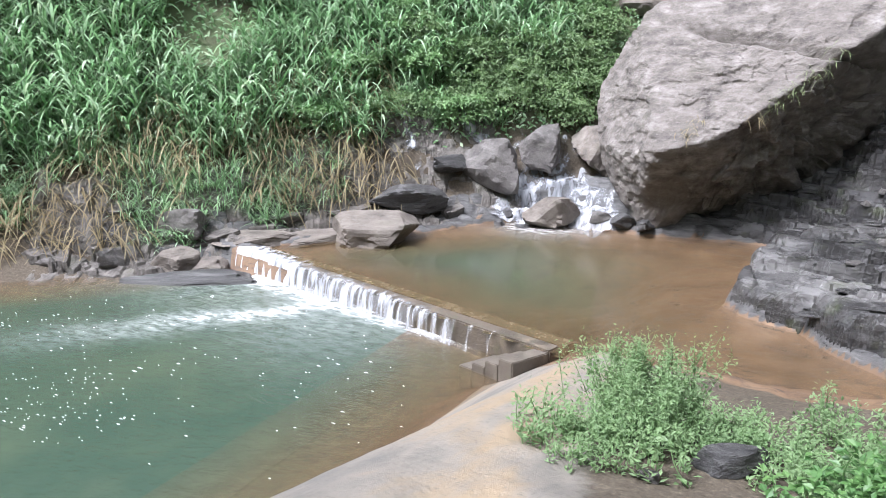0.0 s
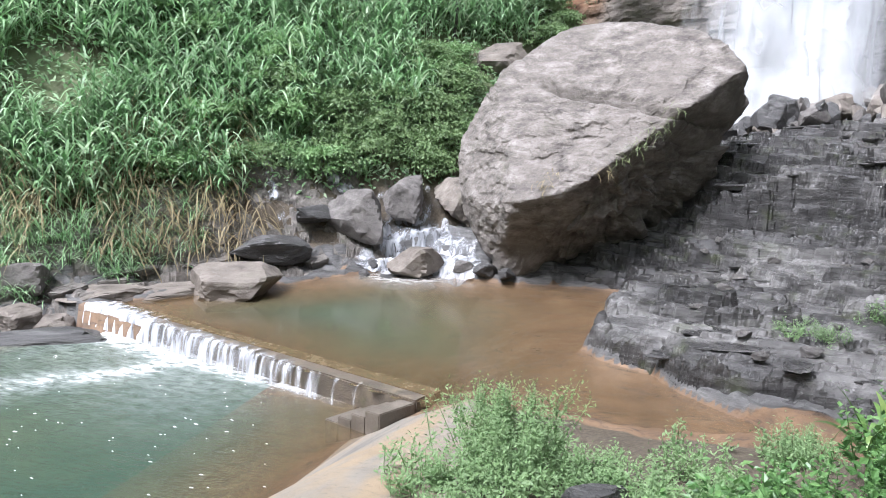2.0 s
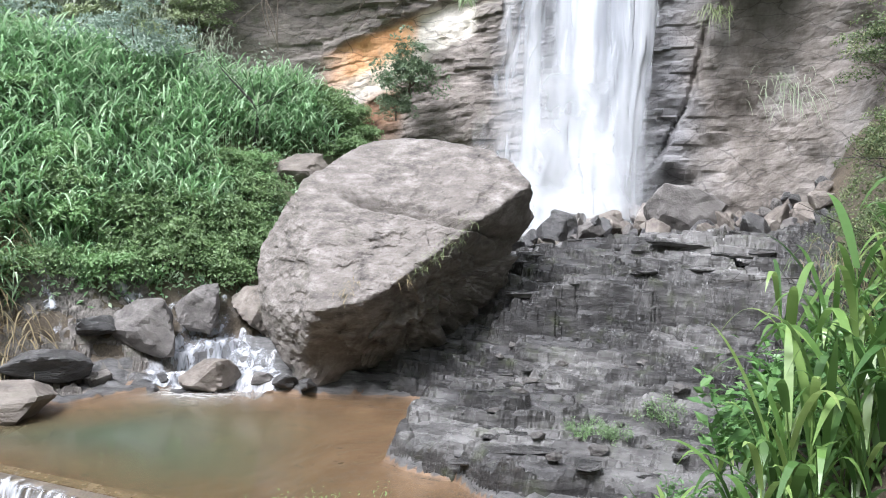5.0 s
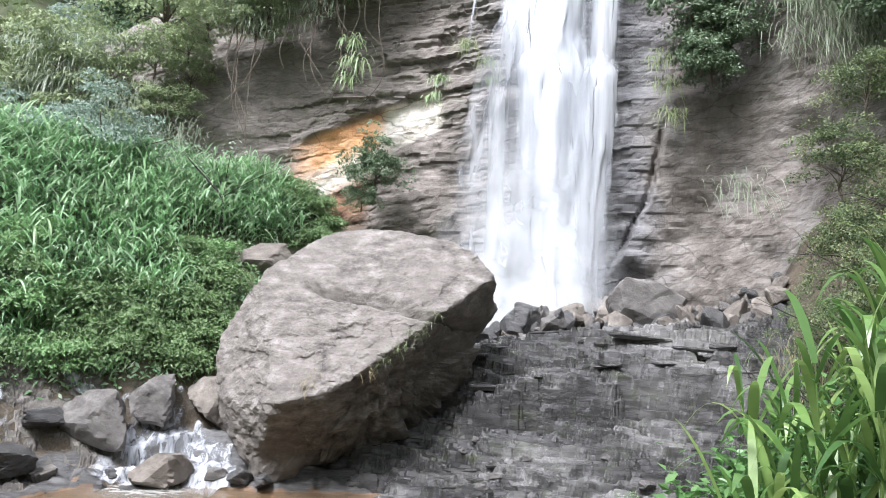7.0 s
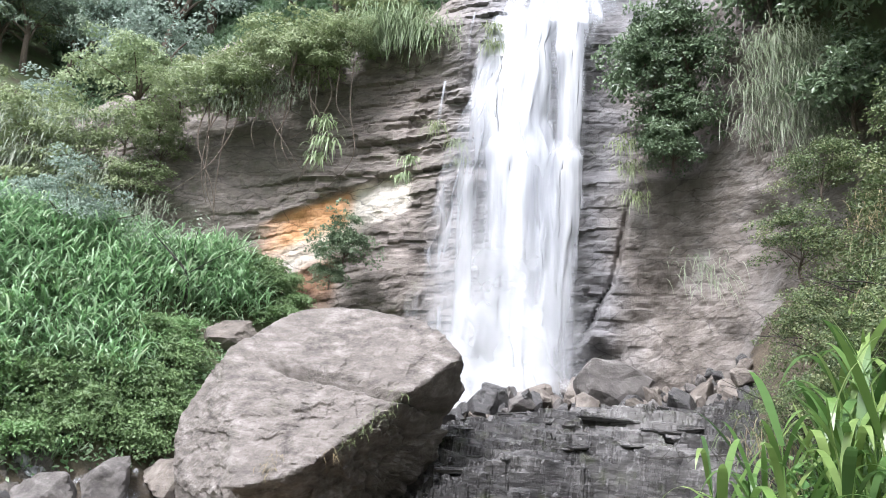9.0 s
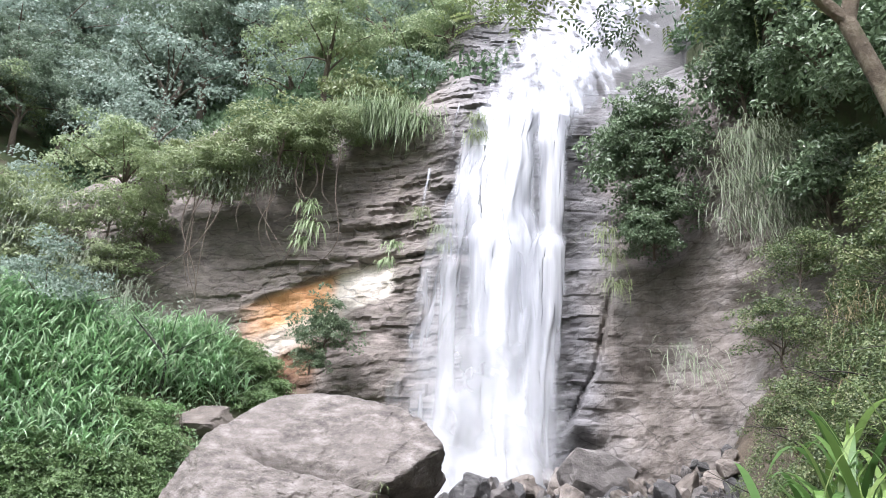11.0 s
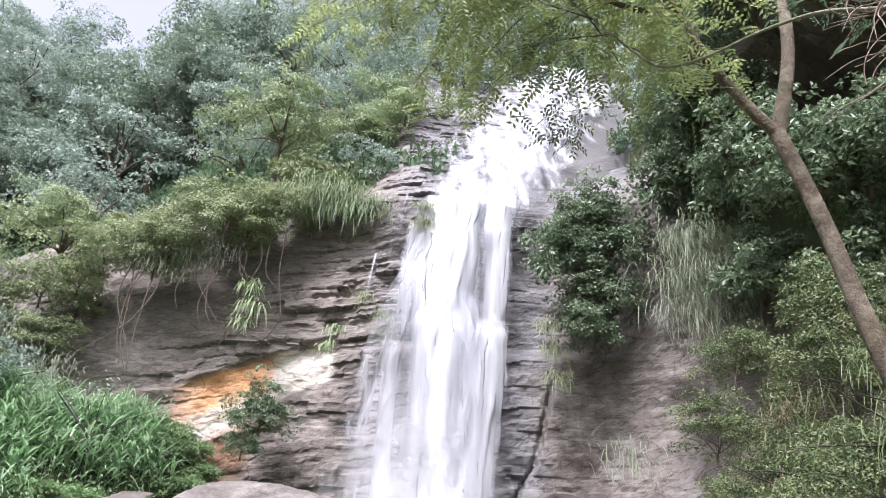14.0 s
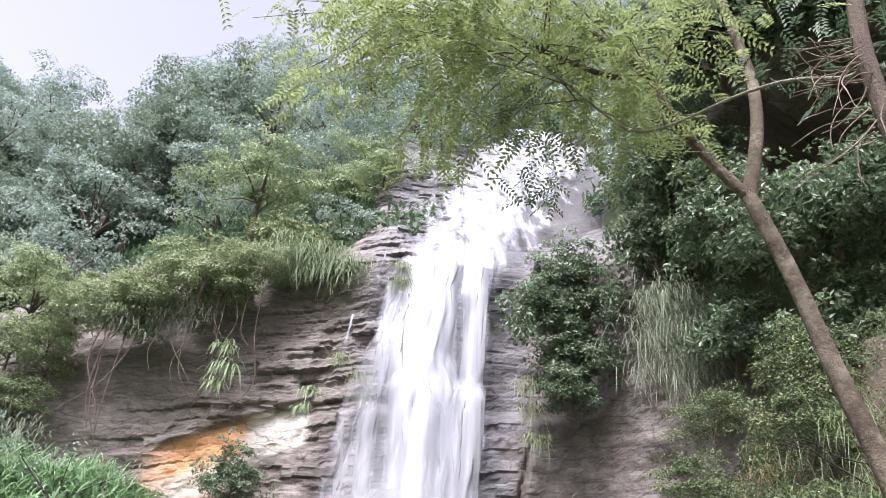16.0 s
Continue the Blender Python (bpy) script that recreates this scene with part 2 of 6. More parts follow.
ground_mat = ground_material()
water_mat = water_material()
fall_mat = falling_water("falling_water", 1.5, 0.12, 0.40, 1.12)
upper_mat = falling_water("upper_water", 2.6, 0.4, 0.46, 0.86)
cascade_mat = falling_water("cascade_water", 6.0, 1.2, 0.40, 0.78)


# ---- the lie of the land ----
WEIR_NEAR, WEIR_FAR = np.array((-3.5, 9.0)), np.array((-10.7, 11.2))
WEIR_LONG = unit(WEIR_FAR - WEIR_NEAR)
WEIR_OUT = np.array((WEIR_LONG[1], -WEIR_LONG[0])) * -1.0  # towards the lower pool
if WEIR_OUT[1] > 0:
    WEIR_OUT = -WEIR_OUT
LOWER = -0.32  # level of the lower pool; the upper pool lies at 0


def above_weir(x, y):
    return -(WEIR_OUT[0] * (x - WEIR_NEAR[0]) + WEIR_OUT[1] * (y - WEIR_NEAR[1]))


def in_upper_pool(x, y):
    """Metres inside the upper pool's edge, below 0 outside."""
    wob = 0.35 * fbm(x * 0.6, y * 0.6, 0, 4, 5)
    near = np.where(x < -3.3, above_weir(x, y) + 0.3, y - 9.0 - 0.05 * (x + 3.3))
    far = 0.72 * (x + 10.9) - 0.69 * (y - 11.3)
    shelf = np.maximum(-1.5 - x, -0.69 * (x + 1.3) - 0.72 * (y - 11.7))
    return np.minimum(np.minimum(near, far), np.minimum(15.7 - y, shelf)) + wob


def in_lower_pool(x, y):
    wob = 0.15 * fbm(x * 0.8, y * 0.8, 0, 3, 9)
    far = 0.47 * (x + 15.4) - 0.883 * (y - 7.3)
    return np.minimum(np.minimum(-above_weir(x, y) + 0.2, -4.18 - x + wob), np.minimum(far + wob, y - 0.5))


def behind_cliff(x, y):
    return np.maximum(y - 27.6 - 0.02 * (x - 2) ** 2 * (x < 2), 0.945 * (x - 8.7) + 0.327 * (y - 27))


def cliff_top(x):
    return np.interp(x, [-40, -22, -14, -4, 0, 5, 8, 14, 30], [9, 10.5, 12.5, 15.5, 16.8, 17.2, 19, 21, 24])


def up_bank(x, y):
    """Metres up the grassy bank from its foot."""
    return -0.691 * (x + 14.9) + 0.723 * (y - 9.0)


def side_bank(x, y):
    """Metres into the overgrown slope beside the shelf."""
    return x - 5.4 - 0.3 * np.clip(y - 12, 0, 20) + 1.3 * fbm(x * 0.35, y * 0.35, 0, 3, 61)


def terraces(z, x, y, layer, sharp):
    warp = z + 0.05 * x + 1.0 * layer * fbm(x * 0.7, y * 1.2, 0, 5, 31, 0.6)
    k = np.floor(warp / layer)
    f = warp / layer - k
    return (k + smooth(1 - sharp, 1, f)) * layer - warp + z


def land(x, y, fine=True):
    x, y = np.broadcast_arrays(np.asarray(x, float), np.asarray(y, float))
    s = up_bank(x, y)
    start = 15.4 - 2.6 * smooth(-1.5, 3.0, x)
    rise = np.clip(y - start, 0, 30)
    valley = 0.10 + 0.02 * np.clip(y - 10, 0, 20) + 0.245 * rise + 0.45 * np.clip(x - 7, 0, 40) + 0.03 * np.clip(x, 0, 9) * smooth(11, 15, y)
    fade = smooth(1.0, -6.5, x)
    crest = 6.9 + 0.6 * fbm(x * 0.3, y * 0.3, 0, 2, 14)
    bank = (np.minimum(np.clip(s, 0, 60), crest) + 0.9 * np.clip(s - 14, 0, 40)) * (0.3 + 0.7 * fade)
    side = 1.5 * np.clip(side_bank(x, y), 0, 5.2)
    z = np.maximum(valley, 0.3 + bank) + side
    soil = smooth(0.2, 0.9, s * fade)
    # the near bank
    k = smooth(-5.2, -2.5, x)
    near = -0.75 * (1 - k) + k * (0.04 + 0.245 * np.clip(9.2 - y, 0, 9.0))
    near = near + smooth(0.8, 2.6, x) * 1.9 * smooth(9.0, 5.0, y) + 0.35 * np.clip(x - 3, 0, 30)
    front = smooth(9.9, 9.0, y)
    z = z * (1 - front) + near * front
    soil = np.maximum(soil, front * smooth(-3.3, -2.0, x))
    soil = np.maximum(soil, smooth(0.1, 0.8, side) * 0.9)
    shore = np.maximum(0.15 + np.where(s > 0, np.minimum(s, crest), 0.45 * s), np.where(above_weir(x, y) > -0.2, 0.08 + 0.05 * np.clip(s + 3, 0, 3), -2.0))
    z = np.where(x < -6, np.where((y < 9.9) | (s < 0), shore, z), z)
    if fine:
        rocky = (1 - soil) * smooth(9.2, 10.2, y)
        flat = terraces(terraces(z + 0.12 * fbm(x * 0.9, y * 1.6, 0, 5, 70), x, y, 0.24, 0.1), x * 3, y * 3, 0.07, 0.15) + 0.035 * fbm(x * 5.0, y * 8.0, 0, 4, 77, 0.65)
        z = z * (1 - rocky) + flat * rocky + soil * 0.12 * fbm(x * 1.3, y * 1.3, 0, 4, 3)
    d = in_upper_pool(x, y)
    bed = -0.05 - 0.10 * smooth(0, 0.6, d) - 1.1 * smooth(0.2, 2.6, d) * smooth(-1.0, -6.5, x + 0.3 * (y - 12))
    bed = bed + (0.025 * fbm(x * 1.2, y * 3.0, 0, 4, 8) if fine else 0)
    z = np.where((d > 0) & (above_weir(x, y) > -0.35), np.minimum(z, bed + 0.2 * smooth(0.12, 0, d)), z)
    e = in_lower_pool(x, y)
    z = np.where(e > 0, np.minimum(z, LOWER - 0.06 - 0.5 * smooth(0, 1.5, e) - 1.0 * smooth(1.0, 5.0, e)), z)
    b = behind_cliff(x, y) - 10.0 * smooth(8.0, 11.0, x) * smooth(26, 20, y)
    steep = 0.95
    hill = cliff_top(x) + steep * np.clip(b, 0, 14) + 1.15 * np.clip(b - 14, 0, 20) + 0.7 * np.clip(-18 - x, 0, 14) * smooth(4, 16, b) + 0.25 * np.clip(b - 32, 0, 60) + 1.2 * fbm(x * 0.12, y * 0.12, 0, 3, 4)
    z = np.where(b > 1.6, np.maximum(z, hill), z)
    # unseen slopes added behind and to the left, shutting out low sky light
    across = 1.35 * np.clip(-y - 5, 0, 32) + 0.6 * np.clip(-28 - x, 0, 40) * smooth(20, 8, y)
    z = np.where(across > 0, np.maximum(z, 0.5 + across + 1.5 * fbm(x * 0.15, y * 0.15, 0, 3, 24)), z)
    far = 66 + 0.1 * np.hypot(x, y)
    return np.minimum(z, far)


def shelf_height(x, y):
    """Thin strata that break off in ragged steps down towards the pool."""
    base = land(x, y, False)
    rise = 0.8 * smooth(17.0, 17.35, y + 0.12 * x + 0.7 * fbm(x * 0.5, y * 0.5, 0, 4, 211)) * smooth(-0.7, 0.4, x)
    h = base + rise * smooth(22.5, 20.0, y) + 0.34 * fbm(x * 0.42, y * 0.9, 0, 5, 212) * smooth(11.0, 13.0, y + 0.5 * x)
    for layer, seed, much in ((0.30, 213, 1.0), (0.10, 214, 0.95)):
        q = (h + 0.05 * x + layer * 1.4 * fbm(x * 0.45, y * 1.3, 0, 5, seed, 0.5)) / layer
        k = np.floor(q)
        h = h + much * layer * (smooth(0.0, 0.15, q - k) - (q - k))
    return h + 0.014 * fbm(x * 3, y * 6, 0, 3, 215, 0.5)


def spaced(low, a, b, high, step, grow):
    mid = np.arange(a, b, step)
    out, gap = [a], step
    while out[-1] > low:
        gap *= grow
        out.append(out[-1] - gap)
    right, gap = [b], step
    while right[-1] < high:
        gap *= grow
        right.append(right[-1] + gap)
    return np.r_[out[:0:-1], mid, right]


def build_ground():
    xs, ys = spaced(-900, -15.5, 7.5, 900, 0.075, 1.09), spaced(-900, 4.0, 27.0, 900, 0.075, 1.11)
    x, y = np.meshgrid(xs, ys, indexing="ij")
    z = land(x, y)
    me = mesh_of("ground", np.stack([x, y, z], -1).reshape(-1, 3), grid_faces(len(xs), len(ys)), ground_mat, True)
    s = up_bank(x, y)
    up, low = in_upper_pool(x, y), in_lower_pool(x, y)
    front = smooth(9.6, 9.0, y)
    hillside = np.maximum(smooth(0.0, 0.6, s * smooth(1, -6.5, x)), smooth(-0.5, 0.5, behind_cliff(x, y)))
    green = np.maximum(smooth(1.0, 2.6, s), smooth(0.5, 1.5, behind_cliff(x, y)))
    side = np.clip(side_bank(x, y), 0, 14)
    rock = (1 - hillside) * (1 - front) * smooth(0.8, 0.1, side) * np.maximum(smooth(9.5, 10.2, y), smooth(0.8, 1.8, x))
    chute = smooth(5.2, 4.2, np.abs(x - (4.8 + 0.58 * (y - 28)))) * smooth(1.0, 2.0, behind_cliff(x, y)) * smooth(46, 40, y)
    rock, green = np.maximum(rock, chute), green * (1 - chute)
    slab = front * smooth(-1.7, -3.0, x + 0.25 * (y - 8)) * (x > -8) * smooth(-6, -4, y)
    # green cover for the added slope behind the camera
    green = np.maximum(green, smooth(-5.0, -7.0, y))
    sand = np.maximum(smooth(0.09, 0.0, z) * (up > -0.6) * smooth(-0.4, -0.1, above_weir(x, y)), smooth(-0.15, 0.05, low))
    sand = np.maximum(sand, smooth(8.2, 9.0, y) * smooth(10.2, 9.6, y) * smooth(-2.9, -1.9, x) * smooth(2.4, 1.2, x))
    for name, v in (("rock", rock), ("slab", slab), ("sand", sand), ("green", green)):
        attribute(me, name, v)
    return tagged(part("ground", me), "stream valley ground of wet layered rock, silt and earth", "ground", kind="structure")


build_ground()


def build_pool(name, level, x0, x1, y0, y1, inside, label):
    xs, ys = np.arange(x0, x1, 0.12), np.arange(y0, y1, 0.12)
    x, y = np.meshgrid(xs, ys, indexing="ij")
    faces = grid_faces(len(xs), len(ys))
    keep = (inside(x, y) > -0.6).ravel()
    faces = faces[keep[faces].all(1)]
    me = mesh_of(name, np.stack([x, y, np.full_like(x, level)], -1).reshape(-1, 3), faces, water_mat, True)
    depth = np.clip(level - land(x, y), 0, 2)
    attribute(me, "depth", depth * (1.0 if level < 0 else 0.55))
    w = -above_weir(x, y)
    along = (x - WEIR_NEAR[0]) * WEIR_LONG[0] + (y - WEIR_NEAR[1]) * WEIR_LONG[1]
    if level < 0:
        edge = smooth(0.25 + 0.14 * np.clip(along - 1.5, 0, 6), 0.05, w) * smooth(0.9, 2.2, along)
        bend = along - 4.4 - 0.42 * w + 0.25 * fbm(w * 0.8, 0, 0, 2, 6)
        tongue = np.exp(-((bend / (0.22 + 0.10 * w)) ** 2)) * smooth(6.0, 0.8, w) * 0.5
        foam = np.clip(0.9 * edge + tongue + 0.22 * smooth(3.5, 0.3, w) * smooth(1, 4, along), 0, 0.95)
        ripple = 0.35 + 0.65 * smooth(7, 1, w)
    else:
        stream = np.exp(-((np.hypot(x + 6.2, (y - 15.4) * 1.4) / 1.0) ** 2))
        foam, ripple = 0.8 * stream, 0.06 + 0.5 * stream
    attribute(me, "foam", foam)
    attribute(me, "ripple", np.broadcast_to(ripple, x.shape))
    return tagged(part(name, me), label, "water", kind="structure")


build_pool("water_upper", 0.0, -12, 2.5, 8.5, 16.2, lambda x, y: np.where(above_weir(x, y) > -0.12, in_upper_pool(x, y), -9), "still brown-green water of the upper pool over orange silt")
build_pool("water_lower", LOWER, -26, -3.8, 0, 13.0, lambda x, y: np.where(above_weir(x, y) < 0.14, in_lower_pool(x, y), -9), "murky green water of the lower pool with foam under the weir")


# ---- the cliff ----
CLIFF_LINE = np.array([(-24, 33), (-19, 29.5), (-14, 28), (-8, 27.3), (-3, 27.1), (1, 26.9), (5, 26.9), (7.6, 26.4), (9.6, 23.8), (11.6, 19), (13.2, 14), (15, 8), (18, 2), (22, -6)])


def along_line(line, count):
    t = np.r_[0, np.cumsum(np.linalg.norm(np.diff(line, axis=0), axis=1))]
    u = np.linspace(0, t[-1], count)
    p = np.stack([np.interp(u, t, line[:, k]) for k in (0, 1)], -1)
    for _ in range(30):
        p[1:-1] = (p[:-2] + 2 * p[1:-1] + p[2:]) / 4
    g = unit(np.gradient(p, axis=0))
    return p, np.stack([-g[:, 1], g[:, 0]], -1), u


def build_cliff():
    p, back, u = along_line(CLIFF_LINE, 700)
    nv = 420
    top = 31.0 + 0 * u
    base = -0.5
    v = np.linspace(0, 1, nv)
    z = base + (top[:, None] - base) * v
    x0, uu = p[:, :1] + 0 * z, u[:, None] + 0 * z
    dip = z - 0.16 * np.clip(x0 + 4, -14, 9) + 0.6 * fbm(uu * 0.12, z * 0.15, 0, 3, 12)
    open_rock = smooth(-2.5, 0.5, x0)
    lean = 0.05 * (z - 3) + 0.75 * np.clip(z - 17.2 - 6.0 * smooth(9.6, 11.0, x0), 0, 40) * open_rock + (0.25 * np.clip(z - cliff_top(x0) + 3, 0, 2.6) + 1.3 * np.clip(z - cliff_top(x0) - 0.4, 0, 40)) * (1 - open_rock)
    layer = dip / 0.42 + 0.35 * fbm(uu * 0.5, z * 0.5, 0, 3, 6)
    k = np.floor(layer)
    f = layer - k
    deep = lattice(k, np.floor(uu * 0.45 + 3 * lattice(k, k * 0, k * 0, 3)), k * 0, 21)
    wet = smooth(-1.5, 2.0, x0) * smooth(9.5, 7.0, x0)
    fine = layer * 2.6
    deep2 = lattice(np.floor(fine), np.floor(uu * 1.3 + 5 * lattice(np.floor(fine), k * 0, k * 0, 4)), k * 0, 22)
    shape = 0.24 * (deep - 0.5) + 0.09 * (deep2 - 0.5) - 0.05 * smooth(0.8, 1.0, f)
    axis = z - (9.3 + 0.42 * (x0 + 4.2))
    hollow = smooth(-7.2, -5.4, x0) * smooth(-1.3, -1.7, x0)
    calm = 1 - 0.85 * hollow * smooth(1.0, 0.85, axis) * smooth(-1.4, -0.8, axis)
    shape = shape * calm * (0.14 + 0.86 * smooth(6.5, 4.5, x0) * (0.3 + 0.7 * smooth(-7.5, -5.0, x0))) * (0.4 + 0.9 * smooth(-0.3, 0.4, fbm(uu * 0.3, z * 0.3, 0, 3, 44))) + 0.75 * fbm(uu * 0.22, z * 0.22, 0, 4, 41) + 0.16 * fbm(uu * 1.1, z * 1.3, 0, 6, 43, 0.55)
    # strata jut over the washed-out ochre hollow
    shape = shape + hollow * (0.16 * smooth(0.95, 1.1, axis) * smooth(4.5, 1.6, axis) - 0.10 * smooth(1.05, 0.75, axis) * smooth(-2.6, -0.6, axis))
    # the step on which the fall strikes
    shape = shape + wet * (0.75 * smooth(11.7, 11.0, z) - 0.2)
    # a slanting cleft with a bulging slab beside it
    cleft = x0 - (5.1 + 0.5 * (z - 6.2) - 0.05 * (z - 6.2) ** 2) + 0.12 * fbm(z * 1.5, x0, 0, 3, 91)
    reach = smooth(4.8, 5.8, z) * smooth(10.6, 9.4, z)
    shape = shape + reach * (0.45 * smooth(-0.05, 0.12, cleft) * smooth(2.6, 0.4, cleft) - 0.3 * np.exp(-((cleft / 0.1) ** 2)))
    # the cave beside the tree
    shape = shape - 8.5 * smooth(1.0, 0.72, np.hypot((x0 - 12.2) / 3.0, (z - 16.9) / 5.0) + 0.2 * fbm(uu * 0.8, z * 0.8, 0, 3, 71))
    out = shape - lean
    x, y = p[:, :1] - back[:, :1] * out, p[:, 1:] - back[:, 1:] * out
    me = mesh_of("cliff", np.stack([x, y, z], -1).reshape(-1, 3), grid_faces(len(p), nv), cliff_mat)
    attribute(me, "ochre", hollow * smooth(1.05, 0.8, axis) * smooth(-1.0, -0.6, axis + 0.2 * fbm(x0 * 2, z * 2, 0, 3, 4)) * smooth(-3.0, -3.5, x0 - 0.15 * axis))
    attribute(me, "pale", hollow * smooth(1.05, 0.9, axis) * smooth(-0.7, -0.4, axis + 0.2 * fbm(x0 * 2, z * 2, 0, 3, 5)) * smooth(-3.8, -3.3, x0) + 0.8 * hollow * smooth(-0.1, -0.5, axis) * smooth(-1.6, -0.9, axis) * smooth(-2.6, -3.6, x0))
    attribute(me, "earth", hollow * smooth(-0.2, -0.7, axis) * smooth(-3.8, -2.0, axis) * smooth(-5.6, -5.2, x0) * smooth(-3.6, -4.2, x0))
    attribute(me, "wet", wet)
    attribute(me, "massive", smooth(5.2, 7.0, x0 + 0.8 * fbm(x0, z * 0.6, 0, 3, 92)) * smooth(17.5, 16.0, z))
    return tagged(part("cliff", me), "tall layered grey-brown rock cliff behind the waterfall", "cliff", kind="structure")


def cliff_material():
    m = rock_material("cliff_face", (0.09, 0.077, 0.067), (0.205, 0.178, 0.156), (0.34, 0.302, 0.272), 0.8, (0.8, 0.8, 2.2), 1.1, 0.35, 0.7)
    n, l = m.node_tree.nodes, m.node_tree.links
    b = n["Principled BSDF"]
    c = b.inputs["Base Color"].links[0].from_socket
    at = where(n)
    stain = noise_node(n, l, at, 1.4, 7, 0.65)

    def share(name):
        a = n.new("ShaderNodeAttribute")
        a.attribute_name = name
        return a.outputs["Fac"]

    slate = ramp(n, l, noise_node(n, l, at, 1.3, 8, 0.7, (0.8, 0.8, 1.9)), [(0.3, (0.10, 0.098, 0.103)), (0.5, (0.19, 0.186, 0.19)), (0.7, (0.29, 0.284, 0.285))])
    c = mix(n, l, share("wet"), c, slate)
    brown = ramp(n, l, noise_node(n, l, at, 0.8, 9, 0.68, (1.2, 1.2, 0.7)), [(0.32, (0.10, 0.086, 0.072)), (0.48, (0.20, 0.175, 0.152)), (0.6, (0.27, 0.245, 0.225)), (0.72, (0.36, 0.33, 0.30))])
    c = mix(n, l, share("massive"), c, brown)
    c = mix(n, l, share("earth"), c, ramp(n, l, stain, [(0.35, (0.10, 0.05, 0.025)), (0.55, (0.24, 0.13, 0.07)), (0.7, (0.36, 0.27, 0.19))]))
    c = mix(n, l, share("ochre"), c, ramp(n, l, stain, [(0.3, (0.58, 0.27, 0.11)), (0.5, (0.78, 0.43, 0.21)), (0.75, (0.80, 0.60, 0.40))]))
    c = mix(n, l, share("pale"), c, ramp(n, l, stain, [(0.3, (0.56, 0.50, 0.42)), (0.6, (0.80, 0.75, 0.66))]))
    # cracks between broken blocks
    warp = n.new("ShaderNodeVectorMath")
    warp.operation = "MULTIPLY_ADD"
    tilted = n.new("ShaderNodeMapping")
    tilted.inputs["Rotation"].default_value = (0.0, 0.14, 0.2)
    tilted.inputs["Scale"].default_value = (0.55, 0.55, 2.0)
    l.new(at, tilted.inputs["Vector"])
    wob = n.new("ShaderNodeTexNoise")
    wob.inputs["Scale"].default_value = 1.3
    wob.inputs["Detail"].default_value = 5
    l.new(at, wob.inputs["Vector"])
    l.new(wob.outputs["Color"], warp.inputs[0])
    warp.inputs[1].default_value = (0.6, 0.6, 0.9)
    l.new(tilted.outputs[0], warp.inputs[2])
    crack = n.new("ShaderNodeTexVoronoi")
    crack.feature = "DISTANCE_TO_EDGE"
    crack.inputs["Scale"].default_value = 1.0
    l.new(warp.outputs[0], crack.inputs["Vector"])
    gap = ramp(n, l, crack.outputs["Distance"], [(0.0, 0.5), (0.03, 0.0)])
    c = mix(n, l, gap, c, (0.03, 0.027, 0.025))
    l.new(c, b.inputs["Base Color"])
    return m


cliff_mat = cliff_material()
build_cliff()


# ---- falling water ----
def ribbon(name, rows, mat, nu, nv, parent=None, wild=0.08, label="", edge=0.35, seed=0):
    """A curtain down rows of (x, y, z, half width, body)."""
    r = np.array(rows, float)
    t = np.r_[0, np.cumsum(np.linalg.norm(np.diff(r[:, :3], axis=0), axis=1))]
    v = np.linspace(0, t[-1], nv)
    c = np.stack([np.interp(v, t, r[:, k]) for k in range(5)], -1)
    for _ in range(3):
        c[1:-1] = (c[:-2] + 2 * c[1:-1] + c[2:]) / 4
    u = np.linspace(-1, 1, nu)[:, None]
    x = c[:, 0] + u * c[:, 3]
    z = c[:, 2] + 0 * u
    y = c[:, 1] - 0.25 * (1 - u**2) * np.minimum(1, c[:, 3]) + wild * fbm(x * 2.2, z * 0.35, seed, 3, seed)
    x = x + wild * 1.5 * fbm(u * 4 + seed, z * 0.5, 0, 3, seed + 5)
    me = mesh_of(name, np.stack([x, y, z], -1).reshape(-1, 3), grid_faces(nu, nv), mat, True)
    body = c[:, 4] - edge * np.abs(u) ** 3 + 0 * u
    attribute(me, "body", body)
    return part(name, me, parent, label)


waterfall = thing("waterfall", (2.2, 26, 3), "tall white waterfall plunging down a layered cliff", "waterfall")
waterfall.matrix_world = Matrix.Translation((0, 0, 0))
ribbon("upper_cascade", [(9.3, 37.3, 31.2, 2.1, 0.22), (8.0, 34.3, 27.4, 2.9, 0.17), (5.6, 30.1, 22, 3.4, 0.16), (4.2, 27.8, 18.7, 2.7, 0.24), (3.3, 26.8, 16.9, 1.9, 0.36)], upper_mat, 60, 90, waterfall, 0.12, seed=1, edge=0.36)
ribbon("main_fall", [(2.7, 26.7, 17.0, 1.5, 0.46), (2.2, 26.2, 15.4, 1.5, 0.50), (1.95, 25.9, 13.0, 1.45, 0.52), (2.35, 25.6, 11.4, 1.7, 0.46), (2.65, 25.4, 8.0, 1.75, 0.38), (2.7, 25.3, 2.9, 1.8, 0.34)], fall_mat, 60, 160, waterfall, 0.16, seed=2, edge=0.6)
ribbon("right_fall", [(4.3, 26.7, 17.2, 0.85, 0.28), (4.0, 26.3, 15.5, 0.8, 0.24), (3.7, 26.0, 11.6, 0.85, 0.20)], fall_mat, 40, 90, waterfall, 0.1, seed=3)
ribbon("ledge_fall", [(3.65, 26.1, 12.8, 0.8, -0.4), (3.55, 25.75, 12.1, 0.9, -0.05), (3.5, 25.5, 11.4, 0.95, 0.36), (3.4, 25.3, 8.0, 0.95, 0.26), (3.3, 25.2, 2.9, 1.0, 0.22)], fall_mat, 50, 130, waterfall, 0.16, seed=4, edge=0.5)
